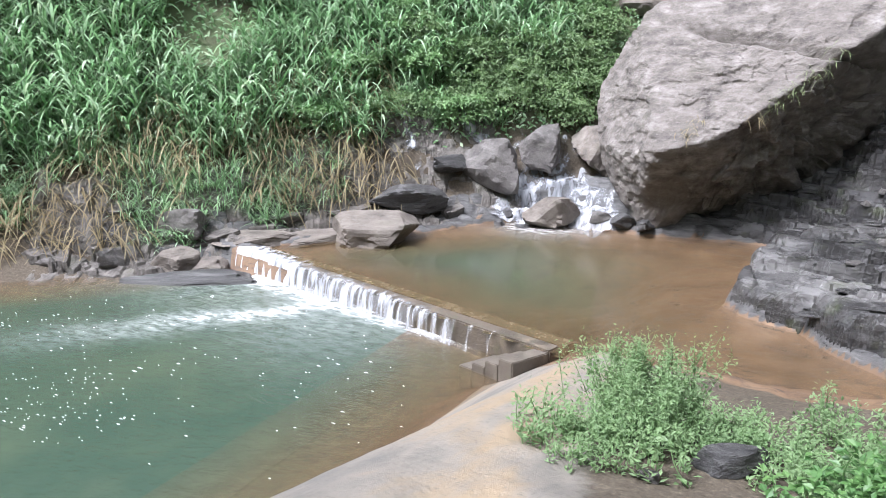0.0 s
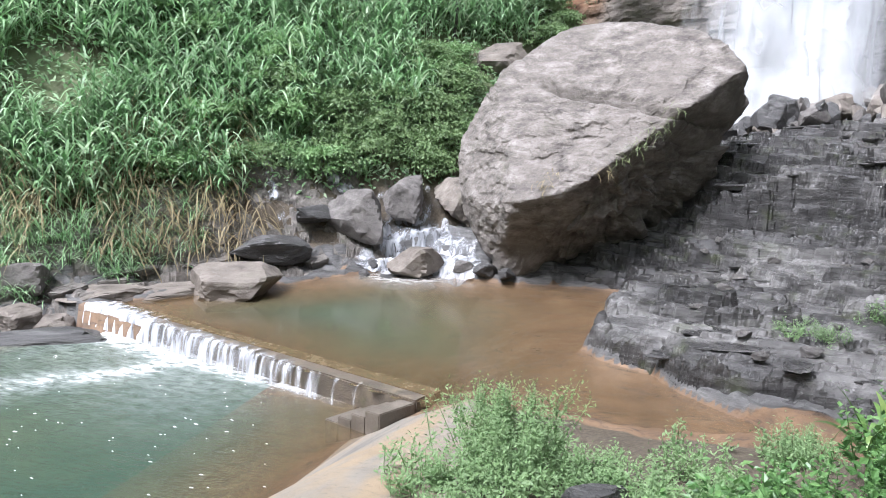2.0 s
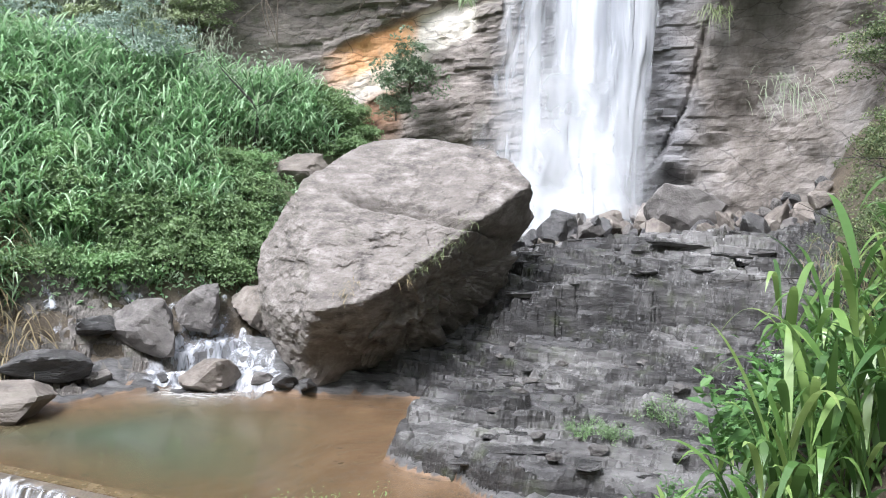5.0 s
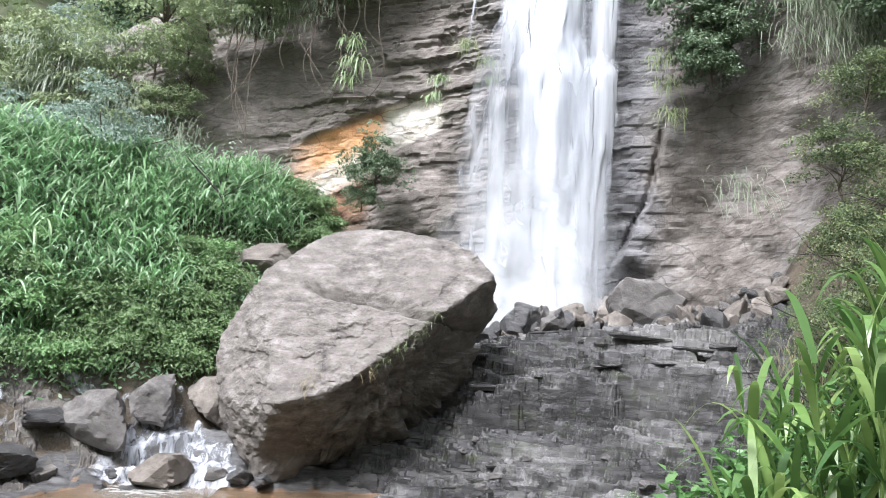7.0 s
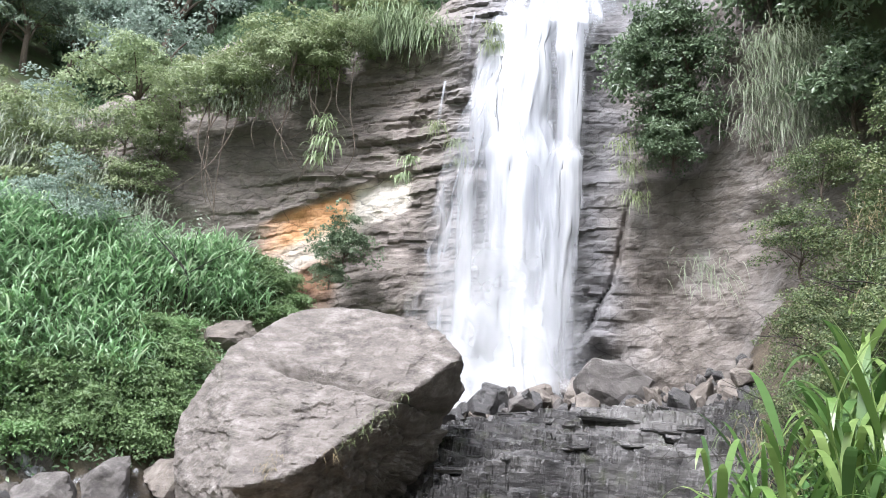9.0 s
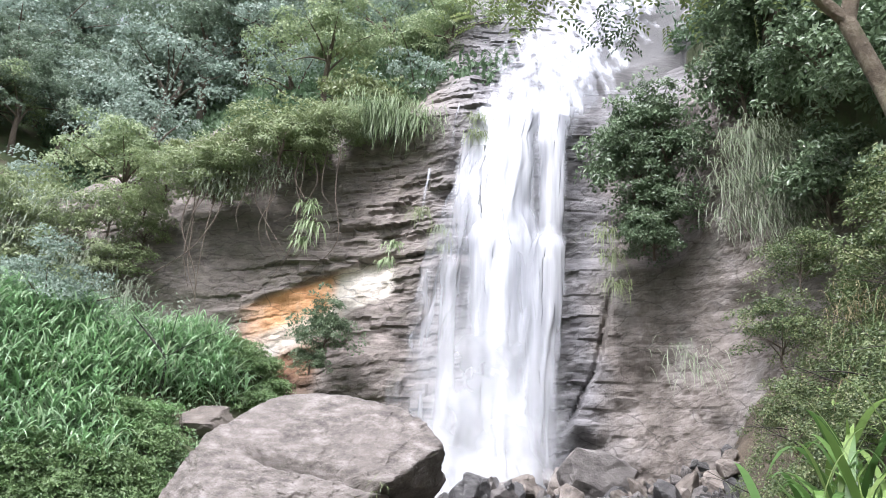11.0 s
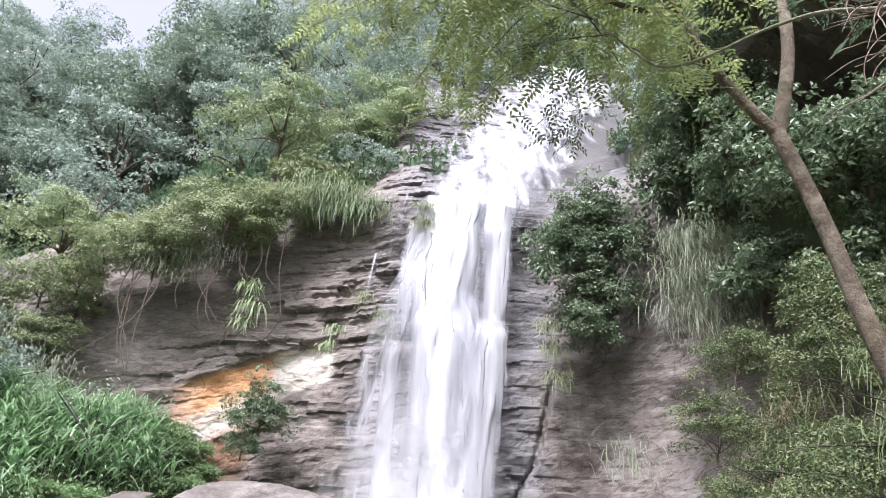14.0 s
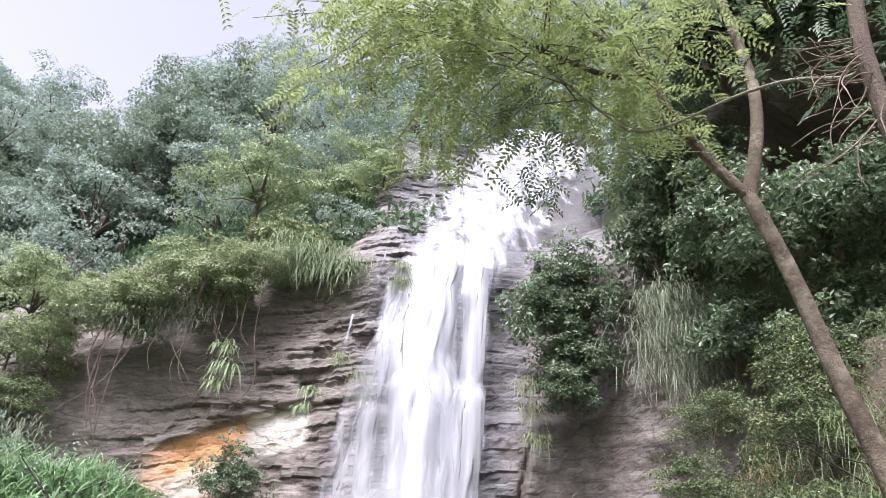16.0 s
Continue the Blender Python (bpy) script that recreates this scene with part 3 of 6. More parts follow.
ribbon("left_veil", [(1.6, 26.1, 15.2, 0.6, 0.26), (1.1, 25.8, 12.5, 1.1, 0.2), (0.7, 25.6, 8, 1.9, 0.13), (0.6, 25.5, 2.6, 2.3, 0.2)], fall_mat, 60, 140, waterfall, 0.25, seed=5, edge=0.4)
ribbon("strand", [(0.6, 26.4, 17.0, 0.05, 0.25), (0.5, 26.1, 16.4, 0.06, 0.2), (0.38, 26.0, 14.9, 0.14, 0.0)], fall_mat, 8, 40, waterfall, 0.03, seed=6)
ribbon("strand", [(-0.35, 26.3, 14.3, 0.05, 0.25), (-0.45, 26.0, 13.2, 0.06, 0.18), (-0.5, 25.9, 12.3, 0.12, 0.0)], fall_mat, 8, 40, waterfall, 0.03, seed=7)


def mist_material():
    """Thin drifting spray."""
    m, n, l, b = shader("spray_mist", 0.9)
    a = n.new("ShaderNodeAttribute")
    a.attribute_name = "body"
    k = n.new("ShaderNodeMath")
    k.operation = "MULTIPLY"
    l.new(ramp(n, l, noise_node(n, l, where(n), 0.7, 4, 0.5), [(0.3, 0.45), (0.75, 1.0)]), k.inputs[0])
    l.new(a.outputs["Fac"], k.inputs[1])
    l.new(k.outputs[0], b.inputs["Alpha"])
    b.inputs["Base Color"].default_value = (0.8, 0.82, 0.84, 1)
    return m


mist_mat = mist_material()
for k, (x, y, wide, high, much) in enumerate(((1.9, 24.9, 2.9, 10.5, 0.75), (1.9, 24.4, 3.1, 7.5, 0.7), (1.4, 23.4, 2.8, 4.8, 0.5))):
    veil = ribbon("spray_mist", [(x, y, high, wide * 0.7, 0.0), (x, y - 0.2, high * 0.75, wide * 0.9, much * 0.5), (x, y - 0.4, 3.2, wide, much), (x, y - 0.5, 1.6, wide, 0.0)], mist_mat, 40, 40, waterfall, 0.3, edge=0.0, seed=20 + k)
    w = np.zeros(len(veil.data.vertices), np.float32)
    veil.data.attributes["body"].data.foreach_get("value", w)
    u = np.repeat(np.linspace(-1, 1, 40), 40)
    veil.data.attributes["body"].data.foreach_set("value", (w * smooth(1.0, 0.25, np.abs(u))).astype(np.float32))


# ---- rocks ----
def polytope(dirs, planes, soften):
    """How far the rounded body of these planes (nx, ny, nz, distance) reaches along each direction."""
    total = np.zeros(len(dirs))
    for *nrm, d in planes:
        k = np.clip(dirs @ unit(np.array(nrm)), 0.02, None) / d
        total += k**soften
    return total ** (-1 / soften)


def icosphere(level):
    bm = bmesh.new()
    bmesh.ops.create_icosphere(bm, subdivisions=level, radius=1)
    v = np.array([p.co[:] for p in bm.verts])
    f = np.array([[q.index for q in p.verts] for p in bm.faces])
    bm.free()
    return unit(v), f


SPHERES = {k: icosphere(k) for k in (3, 4, 7)}


def chips(v, count, seed, deep, tilt):
    """Flat broken facets: each point of v belongs to its nearest seed, which has a depth and a tilt of its own."""
    r = np.random.default_rng(seed)
    p = v[r.integers(len(v), size=count)]
    off, lean = r.uniform(-deep, deep, count), r.normal(size=(count, 3)) * tilt
    wob = v + 0.12 * np.stack([fbm(*(v.T * 1.9 + 9 * k), 3, seed + k) for k in range(3)], -1) * (np.abs(v).max() / 2.5)
    out = np.zeros(len(v))
    for a in range(0, len(v), 8192):
        w = wob[a : a + 8192]
        near = ((w[:, None] - p[None]) ** 2).sum(-1).argmin(1)
        out[a : a + 8192] = off[near] + ((v[a : a + 8192] - p[near]) * lean[near]).sum(-1)
    return np.clip(out, -3 * deep, 3 * deep)


def stone_mesh(name, size, seed, mat, level=3, rough=0.06):
    dirs, f = SPHERES[level]
    rng = np.random.default_rng(seed)
    planes = [(*unit(rng.normal(size=3)), rng.uniform(0.6, 0.95)) for _ in range(12)]
    planes += [(*a, 1.0) for a in np.vstack([np.eye(3), -np.eye(3)])]
    v = dirs * polytope(dirs, planes, 70)[:, None]
    v = v * (1 + rough * fbm(v[:, 0] * 2 + seed, v[:, 1] * 2, v[:, 2] * 2, 4, seed))[:, None] * np.array(size) / 2
    v = v * (1 + chips(v, 26, seed, 0.03, 0.12))[:, None]
    return mesh_of(name, v, f, mat)


def build_boulder():
    dirs, f = SPHERES[7]
    across, upward, away = np.array((0.990, 0.138, 0.0)), np.array((-0.011, 0.079, 0.997)), np.array((-0.138, 0.987, -0.08))
    outline = [(0.17, 0.99, 3.06), (0.28, 0.96, 3.10), (0.78, 0.63, 3.27), (0.9, 0.45, 3.2), (0.89, -0.46, 2.2), (0.31, -0.95, 2.72), (0.0, -1.0, 3.12),
               (-0.86, -0.5, 3.12), (-0.95, -0.31, 3.05), (-0.99, 0.12, 3.06), (-0.9, 0.43, 2.92), (-0.65, 0.76, 2.78), (-0.41, 0.91, 2.88), (-0.24, 0.97, 2.95)]
    planes = [(*(a * across + b * upward + 0.03 * away), d) for a, b, d in outline]
    planes += [
        (-0.074, -0.689, 0.721, 1.26),   # broad upper slab
        (0.03, -0.42, 0.91, 2.30),       # cap above the crack
        (0.73, -0.50, -0.465, 1.28),    # dark undercut
        (0.554, -0.50, -0.665, 1.44),
        (0.25, -0.738, -0.626, 2.0),   # lower front
        (-0.655, -0.651, 0.384, 2.10),   # side towards the stream
        (-0.708, -0.659, -0.253, 2.78),
        (0.0, 0.98, 0.1, 2.7),
        (0.0, 0.7, -0.7, 2.7),
    ]
    v = dirs * polytope(dirs, planes, 60)[:, None]
    chip = np.random.default_rng(17)
    for _ in range(26):  # broken corners
        nrm = unit(chip.normal(size=3) + np.array((0.3, -0.5, -0.25)))
        planes.append((*nrm, float((v @ nrm).max()) - chip.uniform(0.0, 0.09)))
    v = dirs * polytope(dirs, planes, 90)[:, None]
    x, y, z = v.T
    under = smooth(0.1, -0.5, v[:, 2] - 0.76 * x + 0.45)
    lump = 0.10 * fbm(x * 0.7, y * 0.7, z * 0.7, 4, 51) + 0.05 * fbm(x * 3, y * 3, z * 5, 5, 52, 0.6)
    lump = lump + under * (0.5 * np.abs(fbm(x * 1.3 + z * 0.7, y * 1.3, z * 0.8, 4, 54)) - 0.14) - 0.035 * smooth(0.2, 0.5, fbm(x * 4, y * 4, z * 7, 4, 56)) - 0.05 * smooth(0.2, 0.45, fbm(x * 2.2, y * 2.2, z * 3.5, 4, 55))
    # a ragged crack runs across the upper slab
    line = z - 1.25 + 0.17 * x + 0.12 * fbm(x * 1.5, z * 1.5, 0, 3, 53)
    crack = 0.24 * np.exp(-((line / 0.065) ** 2)) * smooth(-1.5, -1.1, x) * (y < 0.8) - 0.07 * smooth(-0.02, 0.1, line) * (y < 0.5)
    chip = 0.35 * chips(v, 700, 5, 0.03, 0.10) + (0.12 + 1.0 * under) * chips(v, 110, 6, 0.06, 0.16)
    v = v * (1 + (lump + chip - crack) / np.linalg.norm(v, axis=1))[:, None]
    me = mesh_of("boulder", v, f, boulder_rock)
    ob = tagged(part("boulder", me), "huge cracked grey-brown boulder balanced at the pool's edge", "boulder")
    ob.location = (-2.373, 16.98, 2.629)
    return ob


boulder = build_boulder()


# ---- weir and steps ----
def box_mesh(name, corners, z0, z1, mat, bevel=0.02, rough=0.0, seed=1):
    """An upright block over plan corners, with worn edges."""
    bm = bmesh.new()
    low = [bm.verts.new((*c, z0)) for c in corners]
    high = [bm.verts.new((*c, z1)) for c in corners]
    n = len(corners)
    bm.faces.new(high)
    bm.faces.new(low[::-1])
    for k in range(n):
        bm.faces.new((low[k], low[(k + 1) % n], high[(k + 1) % n], high[k]))
    bmesh.ops.recalc_face_normals(bm, faces=bm.faces)
    if bevel:
        bmesh.ops.bevel(bm, geom=bm.edges[:], offset=bevel, segments=2, affect="EDGES")
    me = bpy.data.meshes.new(name)
    bm.to_mesh(me)
    bm.free()
    me.materials.append(mat)
    return me


weir_concrete = rock_material("weir_concrete", (0.045, 0.038, 0.03), (0.11, 0.09, 0.07), (0.24, 0.19, 0.13), 0.5, (1, 1, 0.5), 2.5, 0.35, 0.5)


def plan(along, out):
    p = WEIR_NEAR + WEIR_LONG * along + WEIR_OUT * out
    return float(p[0]), float(p[1])


weir = tagged(part("weir", box_mesh("weir", [plan(-0.05, -0.22), plan(7.9, -0.22), plan(7.9, 0.03), plan(-0.05, 0.03)], -1.6, 0.02, weir_concrete, 0.02)), "low concrete weir wall with a worn wet crest", "weir", kind="structure")
crest_mat = rock_material("wet_crest", (0.07, 0.05, 0.026), (0.115, 0.08, 0.042), (0.17, 0.125, 0.07), 0.25, (1, 1, 1), 2.0, 0.1, 0.2)
crest = part("crest", box_mesh("crest", [plan(-0.1, -0.5), plan(7.6, -0.42), plan(7.6, -0.225), plan(-0.1, -0.225)], -0.3, 0.012, crest_mat, 0.01), weir, "wet ochre crest")
crest.matrix_parent_inverse = weir.matrix_world.inverted()
step_concrete = rock_material("step_concrete", (0.05, 0.042, 0.033), (0.125, 0.105, 0.083), (0.21, 0.18, 0.145), 0.6, (1, 1, 0.6), 3.0, 0.3, 0.6)
steps = thing("steps", (*plan(0.6, 0.5), -0.6), "worn concrete steps leading down into the lower pool", "steps")
for k in range(4):
    a = -0.05 + 0.24 * k
    st = part("step", box_mesh("step", [plan(a, 0.04), plan(a + 0.24, 0.04), plan(a + 0.36, 0.62), plan(a + 0.12, 0.62)], -1.2, 0.0 - 0.10 * k, step_concrete, 0.012), steps)
    st.matrix_parent_inverse = Matrix.Translation(-steps.location)


# ---- water at the weir and in the stream ----
def on(x, y, lift=0.0):
    x, y = np.array([float(x)]), np.array([float(y)])
    z = land(x, y)
    if -2.2 < x[0] < 7.4 and 10.5 < y[0] < 23.2 and side_bank(x, y)[0] < -0.1 and in_upper_pool(x, y)[0] < -0.15:
        z = np.maximum(z, shelf_height(x, y) + 0.05)
    return float(z[0]) + lift


def build_weir_spill():
    root = thing("weir_spill", (*plan(4.3, 0.1), LOWER), "thin sheet of white water spilling over the weir", "water")
    off = np.array(root.location)
    for first in np.arange(0.9, 7.7, 0.76):
        a, v = np.linspace(first, first + 0.76, 22), np.linspace(0, 1, 26)
        aa, vv = np.meshgrid(a, v, indexing="ij")
        drop = np.clip((vv - 0.3) / 0.7, 0, 1)
        out = -0.30 + 0.36 * np.clip(vv / 0.3, 0, 1) + 0.13 * drop**0.7 + 0.015 * fbm(aa * 9, vv * 1.5, 0, 2, 3)
        z = 0.045 - (0.045 - LOWER) * drop**1.5 - 0.01 * (aa < 3)
        p = WEIR_NEAR + WEIR_LONG * aa[..., None] + WEIR_OUT * out[..., None]
        me = mesh_of("water_sheet", np.concatenate([p, z[..., None]], -1).reshape(-1, 3) - off, grid_faces(len(a), len(v)), spill_mat, True)
        attribute(me, "body", 0.20 * smooth(0.9, 3.6, aa) - 0.18 + 0.24 * smooth(5, 7, aa) - 0.3 * smooth(0.35, 0.0, vv))
        part("water_sheet", me, root)
    return root


spill_mat = falling_water("spill_water", 9.0, 0.5, 0.36, 0.74)
build_weir_spill()


def flow(name, line, nu, nv, mat, label, lift=0.06, wild=0.05, seed=0, bodies=(0.1, 0.1)):
    """Water that hugs the rock down a line of (x, y, half width)."""
    r = np.array(line, float)
    t = np.linspace(0, 1, nv)
    c = np.stack([np.interp(t, np.linspace(0, 1, len(r)), r[:, k]) for k in range(3)], -1)
    u = np.linspace(-1, 1, nu)[:, None]
    x, y = c[:, 0] + u * c[:, 2], c[:, 1] + 0.15 * fbm(u * 3 + seed, c[:, 0], 0, 2, seed) + 0 * u
    z = land(x, y)
    for _ in range(2):
        z[:, 1:-1] = (z[:, :-2] + 2 * z[:, 1:-1] + z[:, 2:]) / 4
    z = z + lift + wild * fbm(x * 4, y * 4, 0, 3, seed)
    me = mesh_of(name, np.stack([x, y, z], -1).reshape(-1, 3), grid_faces(nu, nv), mat, True)
    attribute(me, "body", np.interp(t, [0, 1], bodies) - 0.22 * np.abs(u) ** 4 + 0.1 * fbm(x * 1.1, y * 1.1, 0, 2, seed + 3))
    return tagged(part(name, me), label, "stream" if label else "")


cascade = thing("stream_cascade", (0, 0, 0), "white water tumbling over dark rocks into the pool", "stream")
for name, line, bodies in (("upper_run", [(-6.9, 18.5, 0.6), (-6.75, 17.9, 1.0), (-6.6, 17.2, 1.3)], (-0.05, 0.02)), ("lower_fall", [(-6.6, 17.2, 1.3), (-6.3, 16.5, 1.45), (-6.15, 15.9, 1.5), (-6.0, 15.45, 1.4)], (0.08, 0.16))):
    flow(name, line, 50, 46, cascade_mat, "", 0.08, 0.1, 1, bodies).parent = cascade
flow("stream_run", [(-8.9, 17.2, 0.35), (-8.4, 16.9, 0.4), (-7.9, 16.9, 0.3)], 16, 20, cascade_mat, "small white run of water between rocks", 0.12, 0.05, 2, (0.15, 0.1))
flow("bank_trickle", [(-10.1, 16.25, 0.12), (-9.7, 15.8, 0.16), (-9.25, 15.35, 0.22)], 8, 40, cascade_mat, "thin trickle of white water down the earthy bank", 0.14, 0.08, 3, (0.1, 0.05))
flow("plunge_stream", [(1.6, 25.2, 1.9), (0.8, 24.2, 1.3), (-0.3, 23.2, 0.7), (-0.9, 22.0, 0.5)], 40, 40, cascade_mat, "white water churning away from the foot of the waterfall", 0.10, 0.12, 4, (0.15, 0.0))


# ---- stones ----
STONES = [stone_mesh("stone", (1, 1, 1), 100 + k, stone_rock, 4, 0.07) for k in range(7)]


def stone(name, x, y, size, turn, label, category="rock", group="", mesh=0, sink=0.2, mat=None, tilt=(0, 0), z=None):
    me = STONES[mesh]
    if mat:
        me = me.copy()
        me.materials.clear()
        me.materials.append(mat)
    ob = tagged(part(name, me), label, category, group)
    ob.matrix_world = pose(x, y, (on(x, y) if z is None else z) + size[2] * (0.5 - sink), tilt[0], tilt[1], turn) @ Matrix.Diagonal((*size, 1))
    return ob


BESIDE = "rocks beside the stream"
stone("bank_rock", -8.75, 12.95, (2.1, 1.3, 0.95), 20, "long brown-grey rock at the edge of the pool", group=BESIDE, mesh=4, mat=brown_stone, sink=0.25, z=0.0)
stone("stream_rock", -7.75, 16.5, (1.45, 1.2, 1.25), 10, "angular grey rock beside the white stream", group=BESIDE, mesh=2)
stone("stream_rock", -7.05, 17.5, (1.5, 1.1, 1.2), 70, "cracked pale grey rock beside the white stream", group=BESIDE, mesh=3)
stone("stream_rock", -5.95, 18.4, (1.4, 1.2, 1.3), 130, "brown rounded rock wedged beside the boulder", group=BESIDE, mesh=4, mat=brown_stone)
stone("stream_rock", -6.0, 15.62, (1.35, 0.9, 0.75), 15, "mossy flat-topped rock standing in the white water", group=BESIDE, mesh=5, mat=brown_stone, z=0.05)
stone("stream_rock", -8.65, 16.0, (1.1, 0.9, 0.6), 45, "dark wet rock beside the pool", group=BESIDE, mesh=6, mat=wet_rock)
stone("stream_rock", -9.1, 14.7, (2.3, 1.3, 0.7), 50, "dark wet slab above the pool", group=BESIDE, mesh=0, mat=wet_rock)
stone("bank_slab", -10.1, 12.6, (2.8, 1.2, 0.3), 35, "flat grey slab on the bank", group=BESIDE, mesh=3, mat=brown_stone, sink=0.42)
stone("bank_slab", -11.0, 11.9, (2.2, 1.2, 0.3), 25, "flat grey slab on the bank", group=BESIDE, mesh=5, mat=brown_stone, sink=0.42)
stone("pool_slab", -10.85, 10.1, (3.0, 0.9, 0.42), 27, "dark flat slab in the lower pool beside the weir", group=BESIDE, mesh=2, sink=0.4, z=-0.40, mat=wet_rock)
stone("white_rock", -13.0, 9.95, (0.75, 0.5, 0.75), 60, "pale split rock at the water's edge", group=BESIDE, mesh=6, z=-0.4)
stone("bank_rock", -12.5, 11.3, (0.9, 0.6, 0.75), 20, "smooth blue-grey rock in the grass", group=BESIDE, mesh=1)
stone("bank_rock", -12.0, 10.6, (1.0, 0.8, 0.55), 80, "weathered grey rock on the bank", group=BESIDE, mesh=4, mat=brown_stone)
stone("bank_rock", -11.4, 10.9, (1.1, 0.8, 0.4), 10, "weathered grey rock on the bank", group=BESIDE, mesh=2, mat=brown_stone)
stone("bank_rock", -14.0, 9.3, (1.3, 0.7, 0.5), 40, "weathered grey rock on the bank", group=BESIDE, mesh=0, z=-0.4)
stone("path_rock", -0.68, 5.2, (0.55, 0.32, 0.3), 10, "dark flat-topped rock among the weeds", mesh=3, mat=wet_rock)
stone("path_rock", -1.12, 4.75, (0.16, 0.12, 0.1), 10, "small smooth blue-grey stone on the path", mesh=1)
stone("wedge_rock", -6.15, 23.3, (1.7, 1.3, 1.05), 30, "grey wedge-shaped rock jutting from the grassy bank", mesh=2, sink=0.3, mat=brown_stone)
stone("fall_rock", 4.75, 23.1, (2.3, 1.5, 1.9), 25, "large tilted grey block beside the foot of the waterfall", mesh=1, tilt=(0, 20))
stone("fall_rock", 2.05, 23.3, (1.1, 0.9, 1.5), 45, "pointed wet rock in the spray of the waterfall", mesh=6, mat=stone_rock)
rng = np.random.default_rng(7)
for k in range(230):
    x, y = rng.uniform(-0.8, 8.8), rng.uniform(21.8, 25.6)
    if x < 1.5 and y > 23.5:
        y -= 1.8
    big = rng.choice([0.28, 0.42, 0.65, 1.0], p=[0.4, 0.32, 0.2, 0.08])
    stone("rubble_stone", x, y, tuple(big * rng.uniform(0.8, 1.35, 3)), rng.uniform(0, 360), "loose angular grey stone in the rubble under the waterfall", "rock", "rubble under the waterfall", int(rng.integers(7)), 0.15, mat=(brown_stone, wet_rock, None)[k % 3], tilt=(rng.uniform(-30, 30), rng.uniform(-30, 30)))
for k in range(36):
    x, y = rng.uniform(-0.6, 4.5), rng.uniform(10.5, 17.5)
    if in_upper_pool(np.array(x), np.array(y)) > -0.2:
        continue
    big = rng.uniform(0.08, 0.26)
    stone("shelf_stone", x, y, (big * 1.4, big, big * 0.6), rng.uniform(0, 360), "small loose stone on the wet rock shelf", "rock", "stones on the rock shelf", int(rng.integers(7)), 0.2)
for k in range(12):
    x, y = rng.uniform(-7.3, -3.6), rng.uniform(15.1, 15.9)
    big = rng.uniform(0.2, 0.5)
    stone("stream_stone", x, y, (big * 1.4, big, big * 0.8), rng.uniform(0, 360), "small wet stone where the stream enters the pool", "rock", "stones in the stream mouth", int(rng.integers(7)), 0.3, mat=wet_rock if k % 2 else None)


# ---- plants: leaves, blades, stems ----
def blades(base, way, length, width, droop, segs=4, fold=0.0):
    """Arching grass blades, each a strip of its own."""
    n = len(base)
    t = np.linspace(0, 1, segs + 1)[None, :, None]
    way = unit(way)
    side = unit(np.cross(way, np.array((0, 0, 1.0))) + 1e-4)
    mid = base[:, None] + way[:, None] * length[:, None, None] * t + np.array((0, 0, -1.0)) * (droop * length)[:, None, None] * t**2.2
    w = width[:, None, None] * np.clip(0.55 + 1.6 * t - 2.1 * t**2.2, 0.04, None) / 2
    v = np.stack([mid - side[:, None] * w, mid + side[:, None] * w], 2).reshape(n, -1, 3)
    k = np.arange(segs) * 2
    f = np.stack([k, k + 1, k + 3, k + 2], -1)[None] + (np.arange(n) * 2 * (segs + 1))[:, None, None]
    return v.reshape(-1, 3), f.reshape(-1, 4)


def leaves(base, way, normal, length, width):
    """Small folded leaves of two triangles."""
    n = len(base)
    way = unit(way)
    side = unit(np.cross(way, normal))
    up = np.cross(side, way)
    L, W = length[:, None], width[:, None]
    mid = base + way * L * 0.45 + up * W * 0.18
    v = np.stack([base, mid - side * W / 2, base + way * L, mid + side * W / 2], 1).reshape(-1, 3)
    o = (np.arange(n) * 4)[:, None]
    return v, np.concatenate([o + np.array([[0, 1, 2]]), o + np.array([[0, 2, 3]])])


def tube(line, radii, sides=7):
    p, r = np.array(line, float), np.array(radii, float)
    t = np.linspace(0, 1, len(p))
    fine = np.linspace(0, 1, (len(p) - 1) * 5 + 1)
    p = np.stack([np.interp(fine, t, p[:, k]) for k in range(3)], -1)
    r = np.interp(fine, t, r)
    for _ in range(4):
        p[1:-1] = (p[:-2] + 2 * p[1:-1] + p[2:]) / 4
    g = unit(np.gradient(p, axis=0))
    a = unit(np.cross(g, np.array((0.31, 0.22, 0.92))))
    b = np.cross(g, a)
    w = np.linspace(0, 2 * np.pi, sides, endpoint=False)
    ring = p[:, None] + r[:, None, None] * (np.cos(w)[None, :, None] * a[:, None] + np.sin(w)[None, :, None] * b[:, None])
    f = []
    n = len(p)
    i, j = np.meshgrid(np.arange(n - 1), np.arange(sides), indexing="ij")
    f = np.stack([i * sides + j, i * sides + (j + 1) % sides, (i + 1) * sides + (j + 1) % sides, (i + 1) * sides + j], -1).reshape(-1, 4)
    return ring.reshape(-1, 3), f


def joined(pieces):
    v, groups, o = [], {}, 0
    for a, f in pieces:
        v.append(a)
        groups.setdefault(f.shape[1], []).append(f + o)
        o += len(a)
    return np.concatenate(v), [np.concatenate(g) for g in groups.values()]


def around(rng, n, flat=1.0):
    v = unit(rng.normal(size=(n, 3)))
    v[:, 2] *= flat
    return unit(v)


